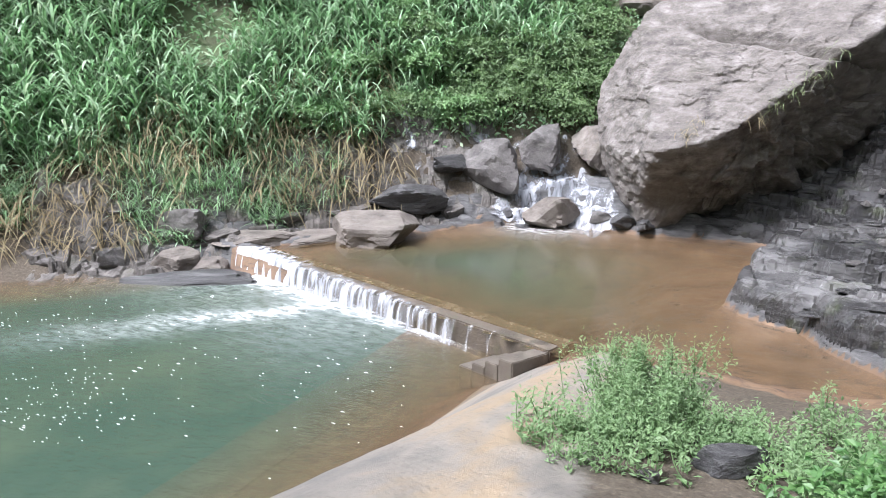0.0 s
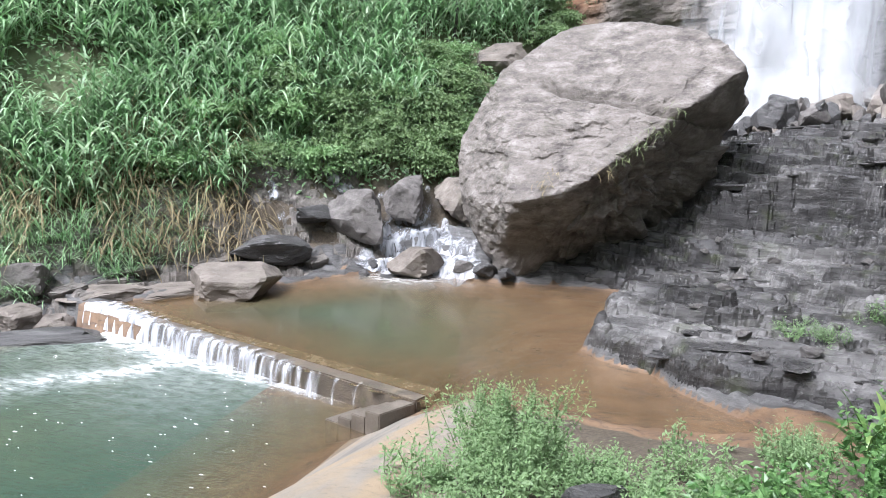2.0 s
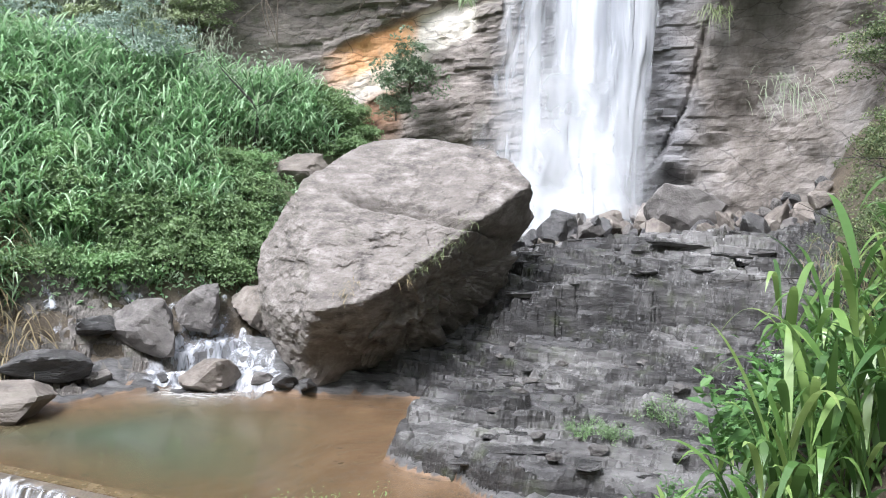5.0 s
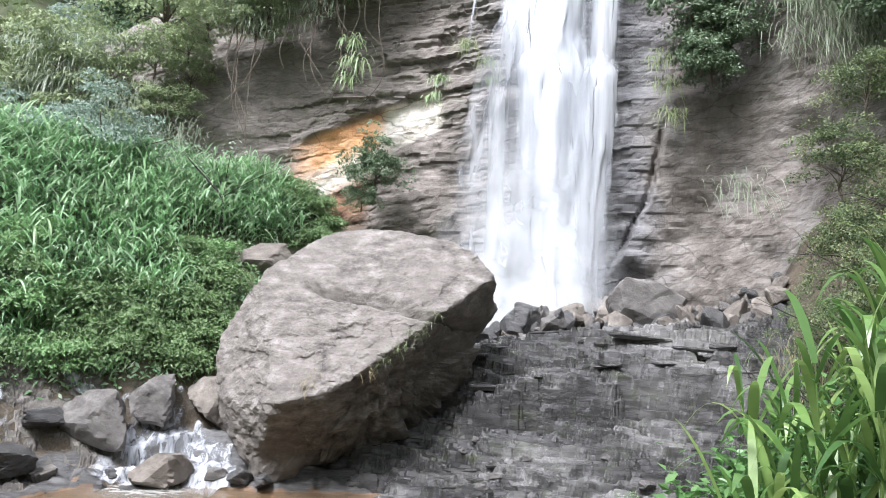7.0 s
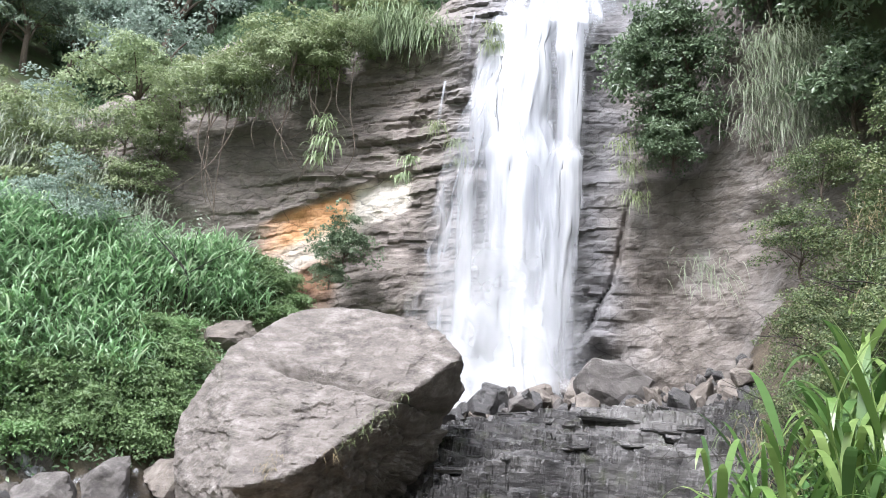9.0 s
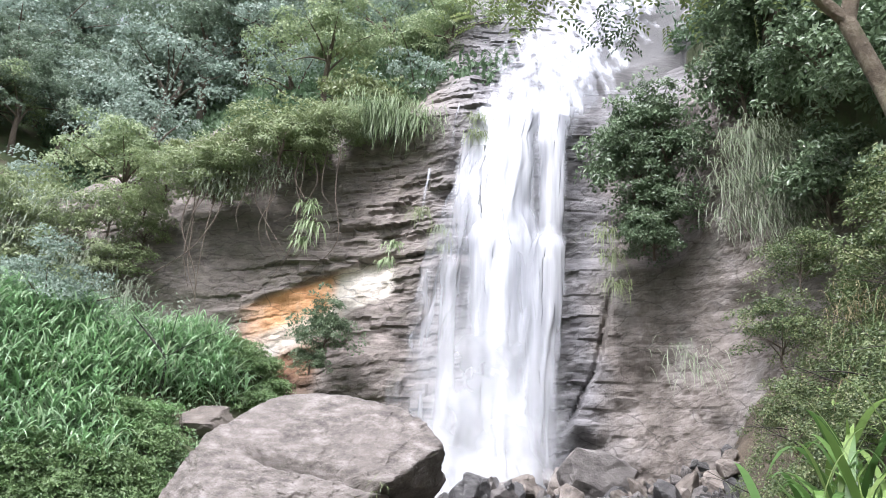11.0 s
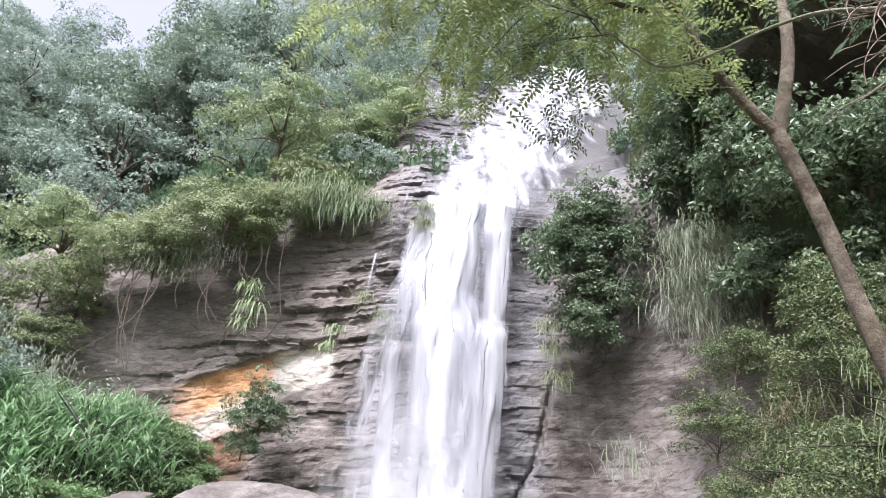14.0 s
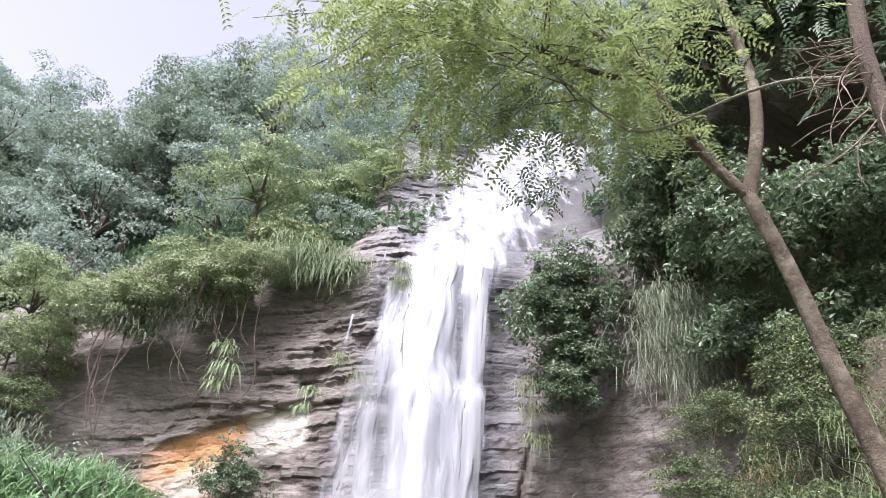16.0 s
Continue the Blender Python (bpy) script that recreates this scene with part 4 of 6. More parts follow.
def crown_parts(rng, size, clumps, per, leaf, spread, droop=0.2, hollow=0.55):
    """Leaves on many small domes over an uneven ellipsoid, with gaps between them."""
    c = around(rng, clumps)
    c[:, 2] = np.where(c[:, 2] < -0.35, -c[:, 2], c[:, 2])
    far = rng.uniform(hollow, 1.0, clumps) * (0.85 + 0.55 * value_noise(c[:, 0] * 1.9, c[:, 1] * 1.9, c[:, 2] * 1.9, int(rng.integers(999))))
    centre = c * far[:, None] * np.array(size)
    n = clumps * per
    local = around(rng, n)
    local[:, 2] = np.where(local[:, 2] < -0.15, -local[:, 2] * 0.8, local[:, 2])
    local = unit(local + 0.35 * np.repeat(c, per, 0))
    wide = np.repeat(spread * rng.uniform(1.0, 1.9, clumps), per)
    base = np.repeat(centre, per, 0) + local * np.array((1.0, 1.0, 0.72)) * (wide * rng.uniform(0.55, 1.05, n) ** 0.7)[:, None]
    side = unit(np.cross(local, rng.normal(size=(n, 3))))
    way = unit(side * 0.8 + local * 0.45 + np.array((0, 0, -droop)))
    normal = unit(local + np.array((0, 0, 0.35)) + rng.normal(size=base.shape) * 0.28)
    tone = np.repeat(rng.uniform(-0.28, 0.28, clumps), per)
    return np.repeat(tone, 4), leaves(base, way, normal, leaf * rng.uniform(0.6, 1.3, n), leaf * rng.uniform(0.4, 0.65, n))


def limbs(rng, size, count, radius, foot):
    out = []
    trunk_top = np.array((0, 0, size[2] * 0.2))
    bend = rng.normal(size=2) * 0.15 * foot
    out.append(tube([(0, 0, -foot), (bend[0], bend[1], -foot * 0.5), trunk_top * 0.2, trunk_top], [radius * 1.3, radius, radius * 0.8, radius * 0.5], 8))
    for _ in range(count):
        w = around(rng, 1)[0]
        w[2] = abs(w[2]) * 0.8
        s = np.array((bend[0] * 0.5, bend[1] * 0.5, rng.uniform(-foot * 0.45, 0)))
        e = w * np.array(size) * 0.85
        out.append(tube([s, s * 0.5 + e * 0.4 + np.array((0, 0, 0.1 * size[2])), e], [radius * 0.5, radius * 0.3, radius * 0.08], 5))
    return joined(out)


def tree_model(name, seed, size, clumps, per, leaf, spread, mat, foot, radius, label, category="tree", droop=0.2, group=""):
    rng = np.random.default_rng(seed)
    root = thing(name, (0, 0, 0), label, category, group)
    tone, (v, f) = crown_parts(rng, size, clumps, per, leaf, spread, droop)
    crown = mesh_of("crown", v + np.array((0, 0, foot)), f, mat)
    attribute(crown, "tone", tone)
    part("crown", crown, root)
    v, f = limbs(rng, size, 7, radius, foot)
    part("trunk", mesh_of("trunk", v + np.array((0, 0, foot)), f, bark, True), root)
    return root


def scaled(x, y, z, turn, s, tilt=0):
    k = s if isinstance(s, tuple) else (s, s, s)
    return pose(x, y, z, tilt, 0, turn) @ Matrix.Diagonal((*k, 1))


WOOD = "trees on the hillside"
# ridge leaves carry the greying of distant haze in their colour
hazy_ridge_green = leaf_material("hazy_ridge_green", [(0.13, 0.18, 0.12), (0.22, 0.29, 0.205), (0.33, 0.40, 0.30)])
models = [
    tree_model("tree", 201, (3.2, 3.2, 3.0), 60, 84, 0.18, 0.48, hazy_tree_green, 3.4, 0.16, "dense dark green tree on the steep hillside", group=WOOD),
    tree_model("tree", 202, (2.8, 2.8, 3.8), 60, 84, 0.18, 0.46, hazy_tree_green, 3.6, 0.15, "tall dark green tree on the steep hillside", group=WOOD),
    tree_model("tree", 203, (3.6, 3.4, 2.4), 60, 84, 0.17, 0.46, hazy_tree_green, 3.0, 0.15, "spreading tree on the steep hillside, its leaves tinted blue as if by haze", group=WOOD),
    tree_model("tree", 204, (2.6, 2.6, 2.2), 70, 110, 0.14, 0.36, lime_green, 2.4, 0.1, "light green feathery tree on the steep hillside", group=WOOD, droop=0.5),
    tree_model("tree", 206, (5.6, 5.4, 5.6), 95, 105, 0.28, 0.72, hazy_ridge_green, 5.0, 0.25, "tall tree on the distant ridge, its leaves paled as if by haze", group=WOOD),
    tree_model("tree", 205, (2.6, 2.4, 1.9), 60, 56, 0.20, 0.36, olive_green, 1.6, 0.1, "olive green leafy tree on the steep hillside", group=WOOD),
]
used = [False] * len(models)


def plant(k, x, y, z, turn, s):
    m = scaled(x, y, z, turn, s)
    if not used[k]:
        models[k].matrix_world = m
        used[k] = True
        return models[k]
    ob = copy_thing(models[k], Matrix.Identity(4))
    ob.matrix_world = m
    return ob


rng = np.random.default_rng(11)
spots = []
tries = 0
while len(spots) < 190 and tries < 9000:
    tries += 1
    x, y = rng.uniform(-62, 34), rng.uniform(20, 66)
    if behind_cliff(np.array(x), np.array(y)) < 2.2 and not (x < -17 and up_bank(x, y) > 11):
        continue
    if x > 8.5 and y < 26.5 and behind_cliff(np.array(x), np.array(y)) < 12.5:
        continue
    if abs(x - (4.8 + 0.58 * (y - 28))) < 6.2 and y < 39:
        continue
    if min([math.hypot(x - a, y - b) for a, b in spots] or [99]) < 3.0 + 0.035 * math.hypot(x, y):
        continue
    spots.append((x, y))
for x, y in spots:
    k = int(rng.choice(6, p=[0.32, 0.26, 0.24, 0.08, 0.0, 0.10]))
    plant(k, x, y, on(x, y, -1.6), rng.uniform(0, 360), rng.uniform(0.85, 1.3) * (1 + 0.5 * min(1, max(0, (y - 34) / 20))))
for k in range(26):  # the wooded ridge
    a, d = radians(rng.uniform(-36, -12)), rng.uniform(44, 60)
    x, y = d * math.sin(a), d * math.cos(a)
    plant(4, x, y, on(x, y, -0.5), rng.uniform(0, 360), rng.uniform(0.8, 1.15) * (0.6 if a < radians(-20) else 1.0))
for k in range(15):  # small trees on the bench under the cliff
    x, y = rng.uniform(-21, -9.5), rng.uniform(22.5, 26.0)
    plant(int(rng.choice([0, 2, 2, 3, 5])), x, y, on(x, y, -1.3), rng.uniform(0, 360), rng.uniform(0.45, 0.75))
for k, x, y, z, s in ((3, -12.5, 29.8, 11.9, (1.1, 1.1, 1.1)), (5, -6.2, 28.3, 14.2, (1.0, 0.9, 0.9)), (3, -5.2, 31.6, 18.6, (1.25, 1.2, 1.2)), (5, -8.6, 29.0, 13.5, (0.7, 0.7, 0.7)), (3, -1.5, 33.5, 20.0, (1.1, 1.1, 1.0)), (0, -1.0, 31.2, 17.0, (0.7, 0.7, 0.75))):
    plant(k, x, y, z, 40 * k + x, s)

# ---- bushes on cliff and bank ----
tangle_green = leaf_material("tangle_green", [(0.05, 0.075, 0.032), (0.11, 0.16, 0.065), (0.20, 0.26, 0.11), (0.32, 0.34, 0.18)], 0.45, 0.35, 0.7)
glossy_green = leaf_material("glossy_green", [(0.055, 0.095, 0.05), (0.12, 0.175, 0.095), (0.21, 0.29, 0.165), (0.36, 0.44, 0.31)], 0.35)
bush_crest = tree_model("bush", 216, (2.2, 1.6, 1.45), 130, 64, 0.13, 0.30, pale_shrub, 0.9, 0.06, "large pale green bush drooping over the cliff's edge", "bush", group="bushes on the cliff", droop=0.5)
bush_dark = tree_model("bush", 211, (1.5, 1.2, 1.5), 130, 36, 0.145, 0.24, glossy_green, 0.7, 0.05, "dark green glossy bush clinging to the cliff", "bush", group="bushes on the cliff")
bush_pale = tree_model("bush", 212, (1.3, 1.2, 1.1), 70, 44, 0.12, 0.24, pale_shrub, 0.6, 0.04, "pale green tangled bush on the cliff", "bush", group="bushes on the cliff")
bank_green = leaf_material("bank_green", [(0.13, 0.23, 0.09), (0.22, 0.37, 0.15), (0.34, 0.50, 0.24)])
bush_low = tree_model("bush", 213, (1.2, 1.1, 0.7), 90, 26, 0.13, 0.2, bank_green, 0.3, 0.03, "low bright green bush on the bank", "bush", group="bushes on the bank")
creep_green = leaf_material("creep_green", [(0.10, 0.17, 0.07), (0.19, 0.29, 0.12), (0.30, 0.42, 0.20)])
bush_creep = tree_model("bush", 214, (1.2, 1.1, 0.7), 90, 26, 0.12, 0.2, creep_green, 0.3, 0.03, "low dark green bush on the bank", "bush", group="bushes on the bank")


def copies(model, places):
    for n, (x, y, z, turn, s) in enumerate(places):
        m = scaled(x, y, z, turn, s)
        ob = model if n == 0 else copy_thing(model, Matrix.Identity(4))
        ob.matrix_world = m


copies(bush_crest, [(-5.7, 26.5, 13.9, 0, 1.0), (-7.6, 26.9, 13.3, 120, 0.75), (-4.0, 27.2, 15.2, 220, 0.65)])
copies(bush_dark, [
    (6.7, 24.9, 12.9, 10, (1.15, 1.0, 1.5)), (6.3, 24.9, 14.2, 70, 0.85), (7.3, 24.8, 12.0, 150, 0.95), (6.9, 24.8, 11.3, 250, 0.75), (7.7, 24.6, 13.8, 300, 1.0), (7.4, 24.8, 15.3, 20, 0.9), (7.3, 24.9, 11.0, 80, (0.8, 0.8, 0.8)), (9.6, 22.8, 15.0, 140, (1.2, 1.2, 1.5)), (-3.4, 26.0, 7.4, 30, (0.75, 0.6, 0.8)), (-3.9, 26.2, 6.7, 130, (0.5, 0.5, 0.5)),
    (10.8, 20.2, 11.0, 60, 1.2), (11.2, 24.4, 17.4, 200, 1.3), (12.0, 25.0, 20.5, 100, 1.5), (12.2, 16.0, 9.5, 0, 1.4), (10.4, 19.4, 21.6, 30, 1.7), (11.4, 18.0, 22.6, 75, 1.6), (12.2, 16.0, 20.8, 190, 1.7), (11.7, 16.3, 13.2, 220, 1.3), (10.9, 16.9, 12.8, 15, 1.3), (10.2, 19.0, 14.4, 260, 1.4), (10.1, 21.0, 18.0, 330, 1.3), (12.3, 15.0, 13.0, 45, 1.3), (13.2, 14.0, 20.6, 110, 1.5),
    (10.2, 22.0, 17.5, 0, 1.5), (14.4, 12.4, 17.8, 260, 2.0), (11.6, 20.5, 21.5, 310, 1.9), (13.5, 17.5, 22.0, 15, 2.2), (14.4, 15.0, 22.5, 95, 2.2), (12.8, 25.2, 23.5, 145, 2.0),
])
bush_tangle = tree_model("bush", 215, (1.3, 1.2, 1.1), 64, 84, 0.072, 0.24, tangle_green, 0.6, 0.03, "olive brown tangled bush on the side slope", "bush", group="bushes on the side slope")
copies(bush_tangle, [
    (7.0, 13.2, 2.8, 0, (0.9, 0.9, 1.1)), (7.8, 14.4, 3.6, 50, 1.1), (8.8, 15.2, 5.0, 100, 1.2), (8.1, 13.0, 5.0, 150, 1.1), (9.6, 16.6, 6.0, 200, 1.2), (9.0, 14.2, 7.0, 20, 1.2), (10.4, 17.6, 7.6, 240, 1.1), (9.8, 15.2, 8.6, 300, 1.3), (6.4, 12.0, 2.2, 280, 0.8), (7.5, 12.0, 4.2, 33, 1.0), (6.9, 14.8, 4.6, 210, 0.8), (7.2, 15.6, 6.2, 15, 0.9), (6.2, 13.6, 3.0, 75, 0.7), (8.4, 17.2, 8.2, 120, 0.9), (5.6, 9.8, 2.5, 20, (0.9, 0.9, 0.8)), (6.6, 11.4, 3.8, 90, 0.9),
])
copies(bush_pale, [
    (-8.3, 26.8, 12.9, 200, (1.2, 0.8, 1.0)), (-9.8, 26.9, 12.6, 250, (1.3, 0.8, 1.0)), (-11.6, 26.9, 11.2, 310, (1.3, 0.9, 1.0)),
    (-12.5, 26.9, 8.2, 40, (1.3, 0.8, 1.0)), (-14.5, 27.2, 8.6, 80, 1.4), (-16.5, 27.8, 9.0, 10, 1.5), (-11.2, 26.8, 9.6, 0, (1.1, 0.7, 0.8)), (-13.6, 27.3, 10.4, 200, 1.2), (-15.6, 27.8, 11.2, 300, 1.4), (-18.5, 28.6, 10.5, 120, 1.7), (-10.4, 26.9, 11.8, 90, (1.0, 0.7, 0.7)),
    (-8.2, 27.4, 12.8, 10, (1.0, 0.7, 0.7)), (-10.6, 27.8, 11.0, 120, (1.2, 0.8, 0.8)), (-13.0, 28.0, 9.2, 60, (1.2, 0.9, 0.9)), (-5.2, 27.6, 14.5, 210, (1.2, 0.8, 0.9)),
])
bank_spots = []
for k in range(60):
    t, s = rng.uniform(3, 14.5), rng.uniform(0.7, 6.2)
    x, y = -14.9 + 0.723 * t - 0.691 * s, 9.0 + 0.691 * t + 0.723 * s
    if (t > 8.5 and s > 1.4) or k % 4 == 0 and s > 1.6:
        bank_spots.append((x, y, on(x, y, -0.05), rng.uniform(0, 360), rng.uniform(0.5, 0.95)))
extra = [(-8.8, 18.0), (-8.2, 18.9), (-7.5, 19.0), (-7.1, 20.1), (-9.0, 17.3), (-8.2, 18.1), (-7.0, 18.9), (-7.2, 21.2), (-8.3, 19.8), (-4.2, 23.4), (-3.6, 24.4), (-4.4, 24.9), (-6.4, 20.4), (-7.2, 21.6), (-6.9, 19.6), (-7.4, 20.2), (-4.0, 22.2), (-4.6, 23.0), (-3.4, 23.2), (-3.9, 25.4), (-4.7, 26.0), (-5.4, 25.4), (-6.4, 26.0), (-7.2, 26.4), (-8.2, 26.6), (-5.9, 26.3), (-5.6, 26.8), (-6.2, 26.7), (-5.2, 26.5), (-6.8, 26.9), (-4.9, 25.6)]
copies(bush_creep, [(x, y, on(x, y, -0.1), 77 * x, 0.8) for x, y in extra] + [b for k, b in enumerate(bank_spots) if k % 5 < 2])
copies(bush_low, [b for k, b in enumerate(bank_spots) if k % 5 >= 2])


# ---- cane grass on the bank ----
def cane_field(name, x, y, z, rng, label, mat, tall=(0.5, 1.3), leaf=(0.5, 1.05), wide=(0.035, 0.07), per=8, segs=4, category="grass"):
    n = len(x)
    lean = rng.normal(size=(n, 2)) * 0.12
    h = rng.uniform(*tall, n)
    idx = np.repeat(np.arange(n), per)
    k = len(idx)
    t = rng.uniform(0.1, 1.0, k)
    base = np.stack([x[idx] + lean[idx, 0] * h[idx] * t, y[idx] + lean[idx, 1] * h[idx] * t, z[idx] + h[idx] * t], -1)
    a = rng.uniform(0, 2 * np.pi, k)
    up = rng.uniform(0.35, 1.8, k)
    way = np.stack([np.cos(a), np.sin(a), up], -1)
    v1 = blades(base, way, rng.uniform(*leaf, k), rng.uniform(*wide, k), rng.uniform(0.25, 0.75, k), segs)
    stem = np.stack([x, y, z - 0.05], -1)
    v2 = blades(stem, np.stack([lean[:, 0], lean[:, 1], np.ones(n)], -1), h * 1.15, np.full(n, 0.018), np.zeros(n), 2)
    v, f = joined([v1, v2])
    return tagged(part(name, mesh_of(name, v, f, mat)), label, category, kind="stuff")


def on_bank(rng, n, t0, t1, s0, s1):
    t, s = rng.uniform(t0, t1, n), rng.uniform(s0, s1, n)
    x, y = -14.9 + 0.723 * t - 0.691 * s, 9.0 + 0.691 * t + 0.723 * s
    return x, y, land(x, y), t, s


rng = np.random.default_rng(21)
x, y, z, t, s = on_bank(rng, 8500, -9, 18, 0.5, 9.5)
keep = (s > 1.3 + 0.8 * value_noise(x * 0.8, y * 0.8, 0, 7)) & (value_noise(x * 0.35, y * 0.35, 0, 5) > -0.75) & ((t < 10.0 + 0.25 * s + 3 * value_noise(x * 0.5, y * 0.5, 0, 8)) | (s > 5.0)) & (x < -3.5)
cane_field("cane_grass", x[keep], y[keep], z[keep], rng, "tall bright green cane grass covering the steep bank", grass_green)
x, y, z, t, s = on_bank(rng, 9500, -8, 11, -0.3, 3.4)
keep = (t < 8.2) & (value_noise(x * 0.9, y * 0.9, 0, 15) > -0.2) & ((s > 0.2) | (t < 2.5)) & ((s < 2.0) | (value_noise(x * 0.5, y * 0.5, 0, 16) > 0.25))
x, y, z = x[keep], y[keep], z[keep]
n = len(x)
a = rng.normal(size=(n, 2)) * 1.3 + np.array((0.35, -0.4))
v, f = blades(np.stack([x, y, z + rng.uniform(0.1, 0.5, n)], -1), np.stack([a[:, 0], a[:, 1], rng.uniform(-0.2, 0.8, n)], -1), rng.uniform(0.35, 0.95, n), rng.uniform(0.014, 0.034, n), rng.uniform(0.5, 1.2, n))
tagged(part("dry_grass", mesh_of("dry_grass", v, f, straw)), "dry straw-coloured grass hanging over the foot of the bank", "grass", kind="stuff")
x, y, z, t, s = on_bank(rng, 5600, -9, 11.5, -0.35, 2.6)
keep = (value_noise(x * 0.7, y * 0.7, 0, 19) > -0.15 + 0.5 * (s < 0.2)) & ((t < 6.8) | (s > 1.5))
cane_field("bank_grass", x[keep], y[keep], z[keep], rng, "short green grass at the foot of the bank", grass_green, (0.05, 0.4), (0.3, 0.75), (0.014, 0.03), 6, 4)

# ---- low growth over the hillsides ----
def undergrowth(name, x, y, rng, leaf, mat, label, rise=0.5):
    n = len(x)
    base = np.stack([x, y, land(x, y) + rng.uniform(0, rise, n)], -1)
    way = unit(rng.normal(size=(n, 3)) + np.array((0.1, -0.5, 0.2)))
    normal = unit(rng.normal(size=(n, 3)) * 0.4 + np.array((0, -0.5, 0.8)))
    v, f = leaves(base, way, normal, leaf * rng.uniform(0.6, 1.4, n), leaf * rng.uniform(0.35, 0.6, n))
    return tagged(part(name, mesh_of(name, v, f, mat)), label, "undergrowth", kind="stuff")


rng = np.random.default_rng(31)
x, y = rng.uniform(-34, 26, 90000), rng.uniform(27, 52, 90000)
b = behind_cliff(x, y)
keep = (b > 1.7) & (np.abs(x - (4.8 + 0.58 * (y - 28))) > 4.0 + 0.8 * value_noise(x * 0.7, y * 0.7, 0, 3))
undergrowth("hill_undergrowth", x[keep], y[keep], rng, 0.42, shrub_green, "dense low green growth covering the hillside", 1.0)
x, y, z, t, s = on_bank(rng, 26000, -9, 17, 1.2, 11)
undergrowth("bank_undergrowth", x, y, rng, 0.16, grass_green, "dense low green growth among the cane grass", 0.35)
x, y = rng.uniform(4.6, 14, 52000), rng.uniform(6, 22, 52000)
keep = (side_bank(x, y) > 0.6 * value_noise(x * 1.5, y * 1.5, 0, 6)) & (behind_cliff(x, y) < 1.5)
undergrowth("slope_undergrowth", x[keep], y[keep], rng, 0.08, tangle_green, "tangled olive green growth on the side slope", 0.6)


# ---- grasses hanging on rock ----
def tuft_of(name, spots, rng, mat, label, per=60, length=(0.5, 1.1), width=0.03, spread=0.5):
    pieces = []
    for x, y, z, size in spots:
        base = np.array((x, y, z)) + rng.normal(size=(per, 3)) * np.array((spread, 0.12, spread * 0.5)) * size
        way = np.stack([rng.normal(size=per) * 0.5, rng.uniform(-1.2, -0.3, per), rng.uniform(0.0, 0.9, per)], -1)
        pieces.append(blades(base, way, rng.uniform(*length, per) * size, np.full(per, width), rng.uniform(0.8, 1.6, per)))
    v, f = joined(pieces)
    return tagged(part(name, mesh_of(name, v, f, mat)), label, "grass", kind="stuff")


pale_grass = leaf_material("pale_grass", [(0.15, 0.19, 0.11), (0.26, 0.31, 0.20), (0.40, 0.43, 0.31)])


slope_green = leaf_material("slope_green", [(0.08, 0.12, 0.05), (0.15, 0.22, 0.08), (0.26, 0.34, 0.15)])
dull_grass = leaf_material("dull_grass", [(0.13, 0.17, 0.11), (0.23, 0.28, 0.19), (0.36, 0.40, 0.29), (0.30, 0.25, 0.17)])
crest_green = leaf_material("crest_green", [(0.16, 0.23, 0.11), (0.26, 0.34, 0.18), (0.38, 0.44, 0.27)])


def strewn(n, x, y, z):
    return [(rng.uniform(*x), rng.uniform(*y), rng.uniform(*z), rng.uniform(0.6, 1.2)) for _ in range(n)]


tuft_of("cliff_grass", [(5.7, 25.3, 12.0, 1.0), (5.9, 25.3, 11.2, 1.0), (6.1, 25.2, 10.2, 0.8), (1.3, 26.3, 16.4, 0.8), (1.2, 26.2, 15.7, 0.8), (-0.6, 26.2, 12.6, 0.7), (0.2, 26.2, 12.0, 0.7), (0.3, 26.2, 11.4, 0.6)], rng, olive_green, "yellowish moss and grass hanging beside the waterfall", 70, (0.4, 0.9), 0.03, 0.25)
tuft_of("slope_grass", strewn(64, (8.5, 10.4), (20.4, 22.0), (11.2, 14.2)) + [(7.5, 22.8, 7.6, 1.0), (7.6, 22.8, 7.3, 0.9)], rng, pale_grass, "tufts of pale grass hanging on the rock wall", 46, (0.4, 1.0), 0.022, 0.5)
tuft_of("crest_grass", strewn(40, (-3.6, -0.6), (27.4, 28.8), (16.3, 17.6)), rng, crest_green, "long light green grass drooping over the cliff's edge", 60, (0.45, 0.95), 0.035, 0.5)
tuft_of("cliff_growth", strewn(60, (-16.5, -10.3), (26.5, 27.0), (8.6, 12.6)) + strewn(16, (-10.0, -5.5), (26.5, 26.9), (13.0, 14.4)), rng, dull_grass, "grey-green grasses and creepers hanging down the cliff", 60, (0.2, 0.55), 0.04, 0.6)
tuft_of("fern", [(-4.4, 26.3, 12.6, 0.9), (-4.4, 26.2, 11.9, 1.0), (-4.6, 26.2, 11.3, 0.7), (-1.6, 26.3, 10.8, 0.6), (-1.4, 26.3, 11.4, 0.6)], rng, lime_green, "bright green ferns hanging from the strata", 50, (0.4, 0.8), 0.06, 0.2)

r = np.random.default_rng(37)


def up_slope(n, low, high):
    spots = []
    for _ in range(n):
        x, y = r.uniform(5.2, 9.5), r.uniform(9.0, 17.5)
        if side_bank(np.array(x), np.array(y)) > 0.1:
            spots.append((x, y, on(x, y) + r.uniform(low, high), r.uniform(0.6, 1.2)))
    return spots


tuft_of("slope_straw", up_slope(34, 0.3, 1.6), r, straw, "dry brown grass tangled over the side slope", 34, (0.4, 1.0), 0.014, 0.35)
tuft_of("slope_blades", up_slope(80, 0.2, 1.5), r, slope_green, "narrow green grass drooping over the side slope", 40, (0.4, 1.0), 0.018, 0.35)

